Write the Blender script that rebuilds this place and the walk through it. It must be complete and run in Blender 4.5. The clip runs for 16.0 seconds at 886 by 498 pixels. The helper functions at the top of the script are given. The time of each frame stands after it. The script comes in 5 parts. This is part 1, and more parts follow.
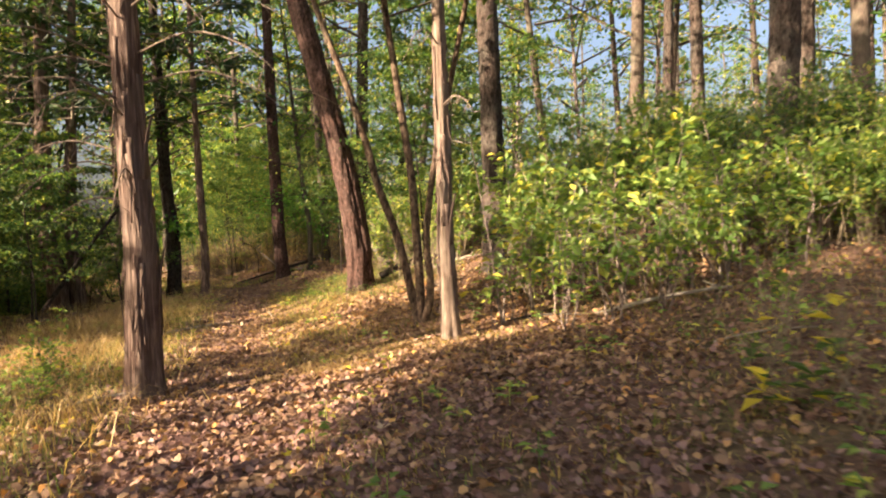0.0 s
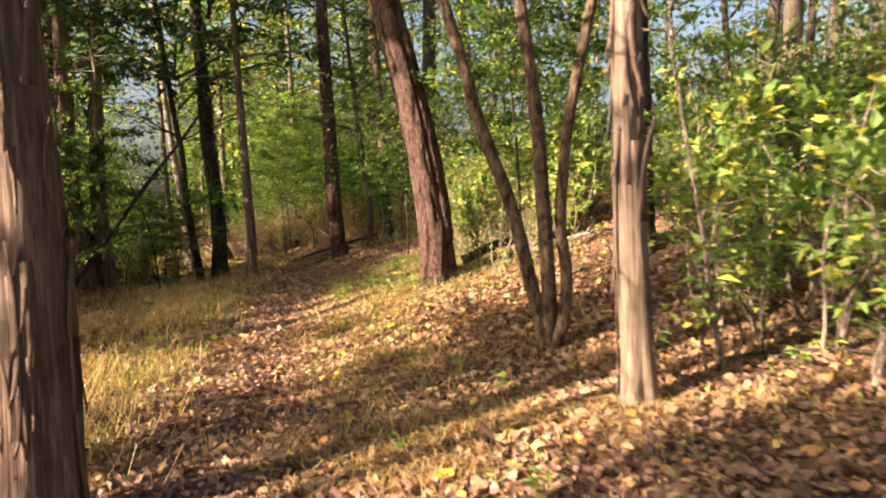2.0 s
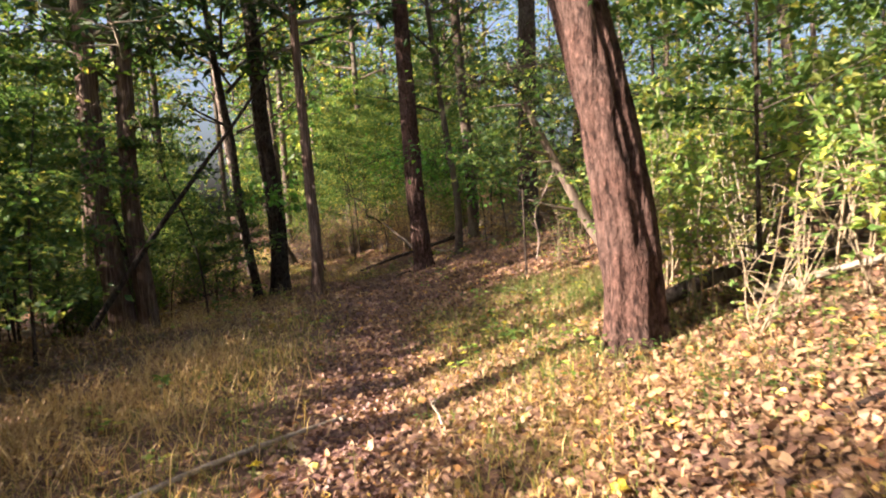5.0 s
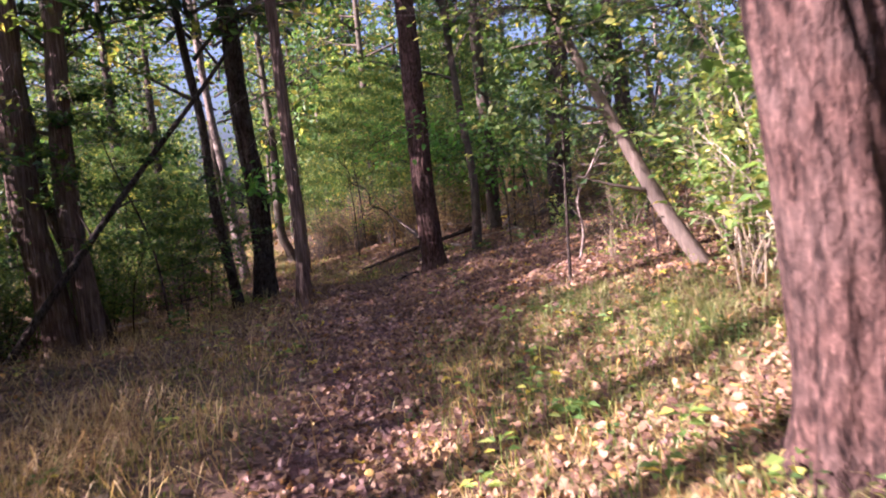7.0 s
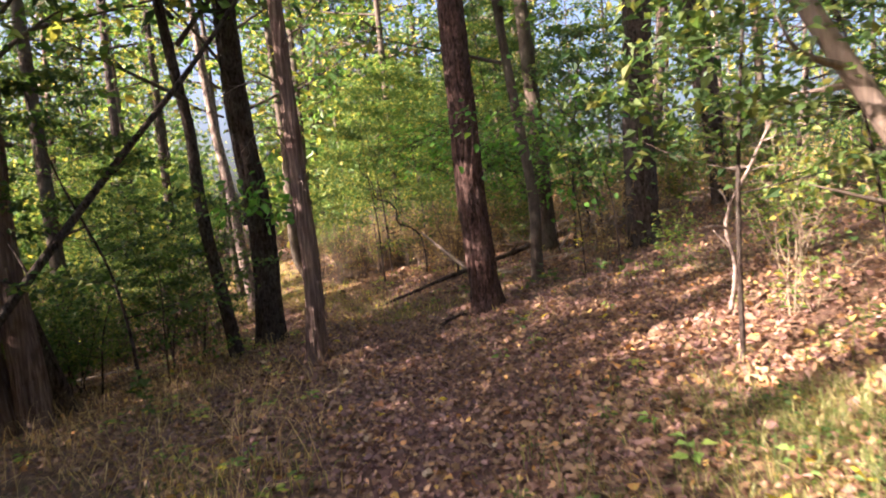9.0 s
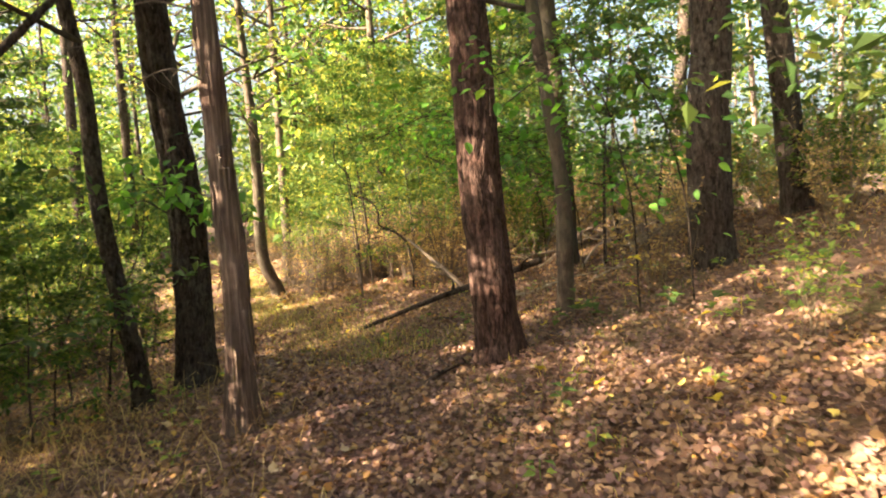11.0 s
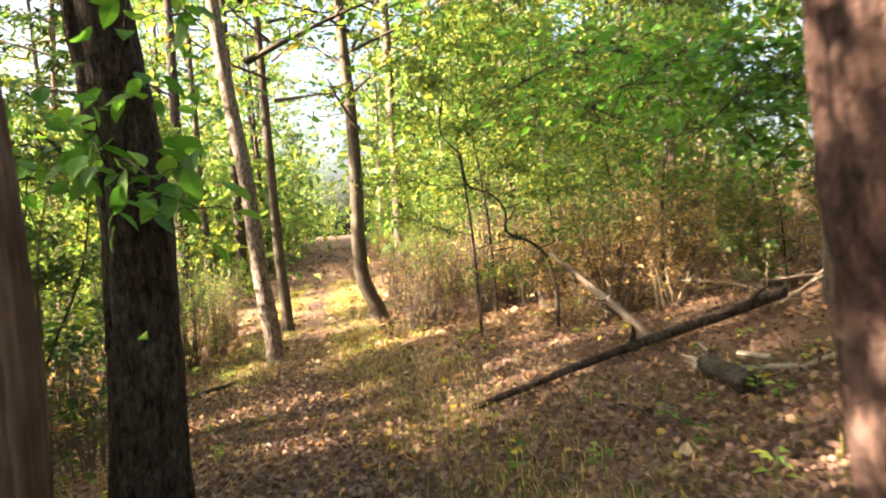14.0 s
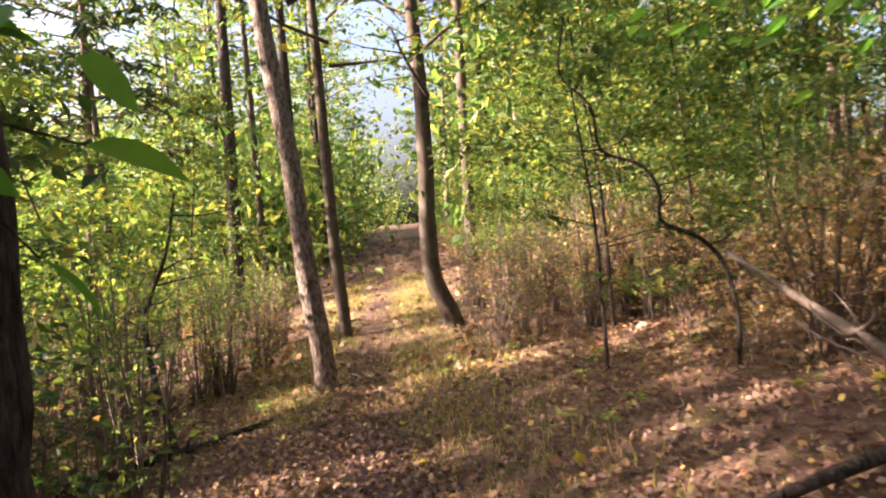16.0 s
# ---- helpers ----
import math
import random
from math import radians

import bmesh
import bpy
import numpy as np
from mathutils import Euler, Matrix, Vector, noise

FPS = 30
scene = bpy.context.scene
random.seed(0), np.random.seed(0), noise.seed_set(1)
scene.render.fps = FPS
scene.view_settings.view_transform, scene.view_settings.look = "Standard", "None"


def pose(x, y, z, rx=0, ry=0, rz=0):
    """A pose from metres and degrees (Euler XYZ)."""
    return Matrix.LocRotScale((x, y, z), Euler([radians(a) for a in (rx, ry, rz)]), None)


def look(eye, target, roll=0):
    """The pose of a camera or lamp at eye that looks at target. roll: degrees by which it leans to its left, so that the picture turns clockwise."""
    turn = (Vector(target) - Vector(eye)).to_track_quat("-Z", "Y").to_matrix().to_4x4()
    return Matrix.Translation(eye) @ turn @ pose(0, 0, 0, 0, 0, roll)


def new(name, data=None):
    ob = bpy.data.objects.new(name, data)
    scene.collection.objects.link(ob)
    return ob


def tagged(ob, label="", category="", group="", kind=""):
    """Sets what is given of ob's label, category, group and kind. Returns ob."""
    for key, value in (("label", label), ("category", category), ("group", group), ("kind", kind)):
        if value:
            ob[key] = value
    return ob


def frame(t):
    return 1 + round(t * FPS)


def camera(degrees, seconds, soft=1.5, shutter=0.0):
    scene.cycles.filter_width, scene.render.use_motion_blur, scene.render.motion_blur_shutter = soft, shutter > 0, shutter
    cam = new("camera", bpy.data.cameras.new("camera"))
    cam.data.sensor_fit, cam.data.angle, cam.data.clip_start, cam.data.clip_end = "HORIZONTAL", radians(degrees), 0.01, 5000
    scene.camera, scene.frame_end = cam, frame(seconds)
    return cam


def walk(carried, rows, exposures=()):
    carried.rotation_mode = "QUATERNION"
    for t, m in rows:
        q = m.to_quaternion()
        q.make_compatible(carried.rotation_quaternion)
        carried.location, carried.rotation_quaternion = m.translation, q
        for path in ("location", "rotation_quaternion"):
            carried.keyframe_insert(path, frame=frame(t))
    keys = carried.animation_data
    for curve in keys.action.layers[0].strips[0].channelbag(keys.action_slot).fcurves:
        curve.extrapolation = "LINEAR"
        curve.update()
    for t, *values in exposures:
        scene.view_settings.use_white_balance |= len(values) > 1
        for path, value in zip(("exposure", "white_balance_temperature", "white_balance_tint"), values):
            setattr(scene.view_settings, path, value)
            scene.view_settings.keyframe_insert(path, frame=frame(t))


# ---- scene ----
cam = camera(67.2, 16.0, 2.0, 0.4)
PATH = [
    (0, (0.053, -0.042, 1.288), (0.038, 1.957, 1.249), -1.8),
    (0.5, (-0.114, 0.858, 1.258), (-0.192, 2.855, 1.185), -1.8),
    (1, (-0.237, 1.678, 1.221), (-0.402, 3.67, 1.139), -1.4),
    (1.5, (-0.442, 2.414, 1.262), (-0.61, 4.404, 1.154), -2.1),
    (2, (-0.612, 3.154, 1.285), (-0.805, 5.141, 1.17), -2.0),
    (2.5, (-0.937, 3.805, 1.313), (-1.192, 5.786, 1.203), -2.4),
    (3, (-1.132, 4.441, 1.334), (-1.471, 6.409, 1.21), -3.1),
    (3.5, (-1.392, 5.021, 1.366), (-1.753, 6.984, 1.243), -3.3),
    (4, (-1.562, 5.604, 1.423), (-1.916, 7.567, 1.271), -3.4),
    (4.5, (-1.759, 6.094, 1.537), (-2.126, 8.055, 1.391), -3.7),
    (4.7, (-1.881, 6.332, 1.531), (-2.25, 8.293, 1.397), -3.4),
    (6.8, (-2.349, 9.15, 1.404), (-2.778, 11.097, 1.244), -4.7),
    (7, (-2.468, 9.427, 1.43), (-2.896, 11.374, 1.267), -4.5),
    (7.5, (-2.658, 10.099, 1.431), (-3.084, 12.046, 1.268), -4.4),
    (8, (-2.996, 10.7, 1.473), (-3.423, 12.649, 1.328), -4.7),
    (8.5, (-3.238, 11.394, 1.513), (-3.69, 13.338, 1.381), -5.0),
    (9, (-3.538, 12.176, 1.559), (-4.023, 14.112, 1.434), -5.2),
    (9.2, (-3.613, 12.454, 1.575), (-4.093, 14.39, 1.442), -5.2),
    (11.3, (-4.353, 15.515, 1.428), (-4.808, 17.459, 1.32), -3.2),
    (11.5, (-4.376, 15.827, 1.383), (-4.841, 17.769, 1.277), -3.2),
    (12, (-4.608, 16.553, 1.365), (-5.11, 18.487, 1.271), -3.5),
    (12.5, (-4.851, 17.214, 1.358), (-5.401, 19.135, 1.273), -3.2),
    (13, (-5.08, 17.899, 1.395), (-5.735, 19.787, 1.325), -3.4),
    (13.5, (-5.387, 18.573, 1.363), (-6.086, 20.445, 1.287), -3.2),
    (14, (-5.712, 19.236, 1.382), (-6.518, 21.065, 1.322), -3.5),
    (14.5, (-6.129, 19.829, 1.38), (-6.946, 21.653, 1.316), -3.3),
    (15, (-6.475, 20.436, 1.381), (-7.357, 22.23, 1.311), -3.4),
    (15.5, (-6.889, 21.095, 1.356), (-7.802, 22.872, 1.288), -3.4),
    (16, (-7.283, 21.54, 1.402), (-8.253, 23.287, 1.32), -3.6),
]
walk(cam, [(t, look(eye, target, roll)) for t, eye, target, roll in PATH], [(0.0, 2.62, 6350, 14), (4.7, 2.68, 5750, 16), (7.0, 2.66, 5000, 40), (9.2, 3.18, 5650, 24), (11.3, 3.75, 6500, 10), (13.5, 3.95, 6200, 10), (16.0, 3.25, 5800, 26)])

# ---- world and sun ----
SUN_TO = Vector((-0.85, -0.53, 0.0)).normalized()
SUN_UP = radians(25)
world = bpy.data.worlds.new("sky")
scene.world = world
world.use_nodes = True
wn = world.node_tree
sky = wn.nodes.new("ShaderNodeTexSky")
sky.sky_type = "NISHITA"
sky.sun_disc = False
sky.sun_elevation = SUN_UP
sky.sun_rotation = math.atan2(SUN_TO.x, SUN_TO.y)
sky.dust_density = 9.0
sky.ozone_density = 0.4
wn.links.new(sky.outputs["Color"], wn.nodes["Background"].inputs["Color"])
wn.nodes["Background"].inputs["Strength"].default_value = 0.06
sun_data = bpy.data.lights.new("sun", "SUN")
sun_data.energy = 5.0
sun_data.angle = radians(0.6)
sun_data.color = (1.0, 0.8, 0.55)
sun = new("sun", sun_data)
sun.matrix_world = look((0, 0, 0), -(SUN_TO * math.cos(SUN_UP) + Vector((0, 0, math.sin(SUN_UP)))))


# ---- materials ----
def material(name):
    m = bpy.data.materials.new(name)
    m.use_nodes = True
    nt = m.node_tree
    return m, nt, nt.nodes["Principled BSDF"]


def ramp_node(nt, stops, source):
    r = nt.nodes.new("ShaderNodeValToRGB")
    el = r.color_ramp.elements
    while len(el) < len(stops):
        el.new(0.5)
    for e, (p, c) in zip(el, stops):
        e.position, e.color = p, (*c, 1)
    nt.links.new(source, r.inputs["Fac"])
    return r.outputs["Color"]


def noise_node(nt, scale, detail=4.0, stretch=None, kind="noise"):
    co = nt.nodes.new("ShaderNodeTexCoord").outputs["Object"]
    if stretch:
        mp = nt.nodes.new("ShaderNodeMapping")
        mp.inputs["Scale"].default_value = stretch
        nt.links.new(co, mp.inputs["Vector"])
        co = mp.outputs["Vector"]
    if kind == "voronoi":
        n = nt.nodes.new("ShaderNodeTexVoronoi")
        n.feature = "DISTANCE_TO_EDGE"
        n.inputs["Scale"].default_value = scale
        nt.links.new(co, n.inputs["Vector"])
        return n.outputs["Distance"]
    n = nt.nodes.new("ShaderNodeTexNoise")
    n.inputs["Scale"].default_value, n.inputs["Detail"].default_value = scale, detail
    n.inputs["Roughness"].default_value = 0.65
    nt.links.new(co, n.inputs["Vector"])
    return n.outputs["Fac"]


def mix_node(nt, fac, a, b, mode="MIX"):
    m = nt.nodes.new("ShaderNodeMix")
    m.data_type, m.blend_type = "RGBA", mode
    for sock, v in ((m.inputs["Factor"], fac), (m.inputs["A"], a), (m.inputs["B"], b)):
        if hasattr(v, "links"):
            nt.links.new(v, sock)
        else:
            sock.default_value = v
    return m.outputs["Result"]


def bump_node(nt, height, strength, distance, bsdf):
    b = nt.nodes.new("ShaderNodeBump")
    b.inputs["Strength"].default_value, b.inputs["Distance"].default_value = strength, distance
    nt.links.new(height, b.inputs["Height"])
    nt.links.new(b.outputs["Normal"], bsdf.inputs["Normal"])


def bark(name, stops, stretch, scale, depth, tint, plates=False):
    """Bark: lengthwise fibres or plates, large patches of lichen and damp."""
    m, nt, p = material(name)
    fine = noise_node(nt, scale, 6.0, stretch)
    big = noise_node(nt, 2.3, 3.0)
    col = ramp_node(nt, stops, fine)
    patch = ramp_node(nt, ((0.42, (0, 0, 0)), (0.62, (1, 1, 1))), big)
    col = mix_node(nt, patch, col, mix_node(nt, 0.55, col, (*tint, 1)))
    height = fine
    if plates:
        crack = noise_node(nt, 19.0, 3.0, (1, 1, 0.38))
        edge = ramp_node(nt, ((0.36, (0.3, 0.26, 0.25)), (0.5, (1, 1, 1))), crack)
        seam = ramp_node(nt, ((0.0, (0.42, 0.38, 0.36)), (0.06, (0.75, 0.73, 0.71)), (0.14, (1, 1, 1))), noise_node(nt, 24.0, 0.0, (1, 1, 0.3), "voronoi"))
        edge = mix_node(nt, 0.5, edge, seam, "MULTIPLY")
        flake = ramp_node(nt, ((0.42, (0.62, 0.58, 0.56)), (0.56, (1.1, 1.07, 1.05))), noise_node(nt, 26.0, 4.0, (1, 1, 0.55)))
        col = mix_node(nt, 1.0, mix_node(nt, 1.0, col, edge, "MULTIPLY"), flake, "MULTIPLY")
        height = mix_node(nt, 0.5, fine, edge)
    nt.links.new(col, p.inputs["Base Color"])
    p.inputs["Roughness"].default_value = 0.9
    p.inputs["Specular IOR Level"].default_value = 0.2
    bump_node(nt, height, 0.9, depth, p)
    return m


def leafy(name, stops, through_light, rough=0.5):
    """Leaves: each its own shade, thin enough to let the sun through."""
    m, nt, p = material(name)
    rnd = nt.nodes.new("ShaderNodeNewGeometry").outputs["Random Per Island"]
    who = nt.nodes.new("ShaderNodeObjectInfo").outputs["Random"]
    col = ramp_node(nt, stops, rnd)
    hsv = nt.nodes.new("ShaderNodeHueSaturation")
    ma = nt.nodes.new("ShaderNodeMapRange")
    ma.inputs["To Min"].default_value, ma.inputs["To Max"].default_value = 0.8, 1.15
    nt.links.new(who, ma.inputs["Value"])
    nt.links.new(ma.outputs["Result"], hsv.inputs["Value"])
    nt.links.new(col, hsv.inputs["Color"])
    col = hsv.outputs["Color"]
    nt.links.new(col, p.inputs["Base Color"])
    p.inputs["Roughness"].default_value = rough
    p.inputs["Specular IOR Level"].default_value = 0.3
    tr = nt.nodes.new("ShaderNodeBsdfTranslucent")
    nt.links.new(mix_node(nt, 1.0, col, (1.5, 1.45, 0.75, 1), "MULTIPLY"), tr.inputs["Color"])
    mx = nt.nodes.new("ShaderNodeMixShader")
    mx.inputs["Fac"].default_value = through_light
    nt.links.new(p.outputs["BSDF"], mx.inputs[1])
    nt.links.new(tr.outputs["BSDF"], mx.inputs[2])
    nt.links.new(mx.outputs["Shader"], nt.nodes["Material Output"].inputs["Surface"])
    return m


M_CEDAR = bark("cedar_bark", ((0.3, (0.026, 0.015, 0.012)), (0.5, (0.1, 0.06, 0.047)), (0.72, (0.36, 0.265, 0.205))), (1, 1, 0.06), 34, 0.03, (0.17, 0.125, 0.1))
# paler copy of the cedar bark, with sunlight put into its colour
M_CEDAR_LIT = bark("pale_cedar_bark", ((0.3, (0.05, 0.034, 0.026)), (0.5, (0.13, 0.092, 0.068)), (0.72, (0.31, 0.228, 0.168))), (1, 1, 0.06), 40, 0.015, (0.24, 0.19, 0.15))
M_PINE = bark("pine_bark", ((0.25, (0.022, 0.012, 0.01)), (0.55, (0.08, 0.044, 0.035)), (0.8, (0.19, 0.115, 0.09))), (1, 1, 0.4), 38, 0.025, (0.1, 0.068, 0.058), True)
M_GREY = bark("grey_bark", ((0.3, (0.028, 0.02, 0.015)), (0.55, (0.078, 0.056, 0.043)), (0.8, (0.165, 0.125, 0.095))), (1, 1, 0.35), 26, 0.008, (0.11, 0.1, 0.072))
M_BROWN = bark("brown_bark", ((0.3, (0.035, 0.023, 0.016)), (0.52, (0.115, 0.077, 0.052)), (0.78, (0.26, 0.185, 0.13))), (1, 1, 0.3), 30, 0.012, (0.17, 0.135, 0.095), True)
M_DARK = bark("dark_bark", ((0.25, (0.024, 0.018, 0.015)), (0.55, (0.07, 0.05, 0.04)), (0.8, (0.14, 0.105, 0.085))), (1, 1, 0.18), 34, 0.025, (0.1, 0.095, 0.08), True)
M_PALE = bark("pale_bark", ((0.3, (0.12, 0.095, 0.08)), (0.55, (0.29, 0.235, 0.2)), (0.8, (0.5, 0.42, 0.36))), (1, 1, 0.3), 24, 0.012, (0.24, 0.2, 0.17), True)
M_DEAD = bark("dead_wood", ((0.25, (0.13, 0.1, 0.075)), (0.55, (0.34, 0.28, 0.21)), (0.8, (0.56, 0.48, 0.38))), (1, 1, 0.06), 40, 0.008, (0.25, 0.22, 0.18))
M_SNAG = bark("weathered_wood", ((0.25, (0.07, 0.05, 0.038)), (0.55, (0.17, 0.126, 0.097)), (0.8, (0.29, 0.23, 0.18))), (1, 1, 0.07), 36, 0.015, (0.15, 0.12, 0.1))
M_STEM = bark("shrub_stem", ((0.3, (0.13, 0.095, 0.06)), (0.55, (0.24, 0.185, 0.12)), (0.8, (0.37, 0.3, 0.21))), (1, 1, 0.3), 60, 0.002, (0.2, 0.17, 0.12))
M_LEAF = leafy("green_leaf", ((0.0, (0.0328, 0.0738, 0.023)), (0.5, (0.0697, 0.127, 0.0344)), (0.85, (0.131, 0.18, 0.0476)), (1.0, (0.246, 0.246, 0.0656))), 0.5)
M_LEAF_HIGH = leafy("canopy_leaf", ((0.0, (0.0373, 0.0929, 0.0224)), (0.5, (0.0869, 0.162, 0.0311)), (0.8, (0.199, 0.236, 0.0435)), (1.0, (0.373, 0.298, 0.0621))), 0.5)
M_LEAF_YOUNG = leafy("shrub_leaf", ((0.0, (0.0964, 0.176, 0.0439)), (0.5, (0.185, 0.293, 0.0701)), (0.85, (0.365, 0.435, 0.105)), (1.0, (0.7, 0.597, 0.105))), 0.5)
M_LEAF_SUN = leafy("open_wood_leaf", ((0.0, (0.05, 0.105, 0.028)), (0.5, (0.1, 0.17, 0.044)), (0.85, (0.2, 0.25, 0.065)), (1.0, (0.4, 0.36, 0.07))), 0.5)
M_SPRAY = leafy("broad_leaf", ((0.0, (0.06, 0.17, 0.025)), (0.6, (0.11, 0.26, 0.038)), (1.0, (0.2, 0.34, 0.06))), 0.5)
YELLOW = leafy("yellow_leaf", ((0.0, (0.45, 0.36, 0.03)), (1.0, (0.65, 0.55, 0.06))), 0.45)
M_NEEDLE = leafy("needle_spray", ((0.0, (0.017, 0.0425, 0.0153)), (0.6, (0.034, 0.068, 0.0213)), (1.0, (0.068, 0.0935, 0.0298))), 0.3)
M_LITTER = leafy("fallen_leaf", ((0.0, (0.072, 0.0383, 0.0276)), (0.3, (0.18, 0.0989, 0.0624)), (0.6, (0.264, 0.157, 0.0936)), (0.9, (0.372, 0.241, 0.138)), (0.975, (0.504, 0.247, 0.072)), (1.0, (0.6, 0.47, 0.12))), 0.15, 0.55)
M_TRAIL_LEAF = leafy("trodden_leaf", ((0.0, (0.06, 0.032, 0.027)), (0.35, (0.14, 0.077, 0.064)), (0.7, (0.21, 0.122, 0.1)), (0.95, (0.28, 0.175, 0.142)), (1.0, (0.46, 0.27, 0.1))), 0.12, 0.5)
M_GREEN = leafy("green_grass_blade", ((0.0, (0.09, 0.12, 0.035)), (0.5, (0.18, 0.2, 0.065)), (0.85, (0.33, 0.3, 0.12)), (1.0, (0.52, 0.42, 0.22))), 0.4)
M_GRASS = leafy("grass_blade", ((0.0, (0.0819, 0.143, 0.0234)), (0.45, (0.177, 0.221, 0.041)), (0.7, (0.41, 0.325, 0.0936)), (1.0, (0.655, 0.468, 0.199))), 0.4)
M_HAY = leafy("dry_grass", ((0.0, (0.22, 0.124, 0.0579)), (0.5, (0.427, 0.286, 0.127)), (1.0, (0.659, 0.498, 0.243))), 0.35)

M_SOIL, nt, p = material("forest_soil")
n1, n2 = noise_node(nt, 0.9, 5.0), noise_node(nt, 22.0, 8.0)
soil = ramp_node(nt, ((0.3, (0.065, 0.039, 0.028)), (0.55, (0.15, 0.09, 0.06)), (0.8, (0.26, 0.165, 0.105))), n2)
moss = ramp_node(nt, ((0.35, (0.055, 0.06, 0.022)), (0.7, (0.16, 0.13, 0.05))), n2)
nt.links.new(mix_node(nt, ramp_node(nt, ((0.5, (0, 0, 0)), (0.66, (0.7, 0.7, 0.7))), n1), soil, moss), p.inputs["Base Color"])
p.inputs["Roughness"].default_value = 0.95
p.inputs["Specular IOR Level"].default_value = 0.15
bump_node(nt, n2, 0.8, 0.03, p)


# ---- mesh building ----
rng = np.random.default_rng(7)


class Geo:
    """Collects vertices and faces of one mesh."""

    def __init__(self):
        self.v, self.tri, self.quad, self.n = [], [], [], 0

    def add(self, verts, tri=None, quad=None):
        if tri is not None:
            self.tri.append(np.asarray(tri) + self.n)
        if quad is not None:
            self.quad.append(np.asarray(quad) + self.n)
        self.v.append(np.asarray(verts, float))
        self.n += len(verts)
        return self

    def mesh(self, name, mat, smooth=True):
        v = np.concatenate(self.v) if self.v else np.zeros((0, 3))
        tri = np.concatenate(self.tri) if self.tri else np.zeros((0, 3), int)
        quad = np.concatenate(self.quad) if self.quad else np.zeros((0, 4), int)
        me = bpy.data.meshes.new(name)
        me.vertices.add(len(v))
        me.vertices.foreach_set("co", v.astype(np.float32).ravel())
        me.loops.add(tri.size + quad.size)
        me.loops.foreach_set("vertex_index", np.concatenate([tri.ravel(), quad.ravel()]).astype(np.int32))
        me.polygons.add(len(tri) + len(quad))
        start = np.concatenate([np.arange(len(tri)) * 3, tri.size + np.arange(len(quad)) * 4])
        me.polygons.foreach_set("loop_start", start.astype(np.int32))
        me.polygons.foreach_set("use_smooth", np.full(len(tri) + len(quad), smooth))
        me.materials.append(mat)
        me.update(calc_edges=True)
        me.validate()
        return me


def part(name, me, parent, label="", at=None):
    ob = new(name, me)
    ob.parent = parent
    if at is not None:
        ob.matrix_basis = at
    return tagged(ob, label)


def thing(name, x, y, z, label, category, group="", kind=""):
    ob = new(name)
    ob.empty_display_size = 0.1
    ob.location = (x, y, z)
    return tagged(ob, label, category, group, kind)


def lattice(u, v, cells, seed):
    """Smooth noise, periodic in u with that many cells; 0 to 1."""
    g = np.random.default_rng(seed).random((cells, 512))
    u = np.mod(u, cells)
    i, j = np.floor(u).astype(int) % cells, np.floor(v).astype(int)
    fu, fv = u - np.floor(u), v - np.floor(v)
    fu, fv = fu * fu * (3 - 2 * fu), fv * fv * (3 - 2 * fv)
    i2 = (i + 1) % cells
    a, b, c, d = g[i, j % 512], g[i2, j % 512], g[i, (j + 1) % 512], g[i2, (j + 1) % 512]
    return (a * (1 - fu) + b * fu) * (1 - fv) + (c * (1 - fu) + d * fu) * fv


def spline(points, n):
    """A smooth line of n points through a few."""
    p = np.asarray(points, float)
    if len(p) < 3:
        t = np.linspace(0, 1, n)[:, None]
        return p[0] * (1 - t) + p[-1] * t
    s = np.concatenate([[0], np.cumsum(np.linalg.norm(np.diff(p, axis=0), axis=1))])
    m = np.gradient(p, s, axis=0)
    q = np.linspace(0, s[-1], n)
    k = np.clip(np.searchsorted(s, q, side="right") - 1, 0, len(s) - 2)
    h = (s[k + 1] - s[k])[:, None]
    t = ((q - s[k])[:, None]) / h
    return (2 * t**3 - 3 * t**2 + 1) * p[k] + (t**3 - 2 * t**2 + t) * h * m[k] + (-2 * t**3 + 3 * t**2) * p[k + 1] + (t**3 - t**2) * h * m[k + 1]


def tube(geo, line, radii, sides, relief=None):
    """A closed round branch along a line; relief(angle, length) swells it."""
    line = np.asarray(line, float)
    n = len(line)
    tan = np.gradient(line, axis=0)
    tan /= np.linalg.norm(tan, axis=1)[:, None] + 1e-9
    ref = np.array([1.0, 0, 0]) if abs(tan[0][0]) < 0.8 else np.array([0, 1.0, 0])
    a = np.cross(tan, ref)
    a /= np.linalg.norm(a, axis=1)[:, None]
    b = np.cross(tan, a)
    th = np.arange(sides) / sides * 2 * np.pi
    r = np.asarray(radii, float)[:, None] * np.ones((1, sides))
    if relief is not None:
        ln = np.concatenate([[0], np.cumsum(np.linalg.norm(np.diff(line, axis=0), axis=1))])
        r = r * relief(th[None, :] * np.ones((n, 1)), ln[:, None] * np.ones((1, sides)))
    v = line[:, None, :] + r[..., None] * (np.cos(th)[None, :, None] * a[:, None, :] + np.sin(th)[None, :, None] * b[:, None, :])
    v = np.concatenate([v.reshape(-1, 3), line[-1:]])
    i = np.arange(n - 1)[:, None] * sides
    j = np.arange(sides)[None, :]
    k = (j + 1) % sides
    quad = np.stack([i + j, i + k, i + sides + k, i + sides + j], -1).reshape(-1, 4)
    top = (n - 1) * sides
    cap = np.stack([top + np.arange(sides), top + (np.arange(sides) + 1) % sides, np.full(sides, n * sides)], -1)
    geo.add(v, cap, quad)


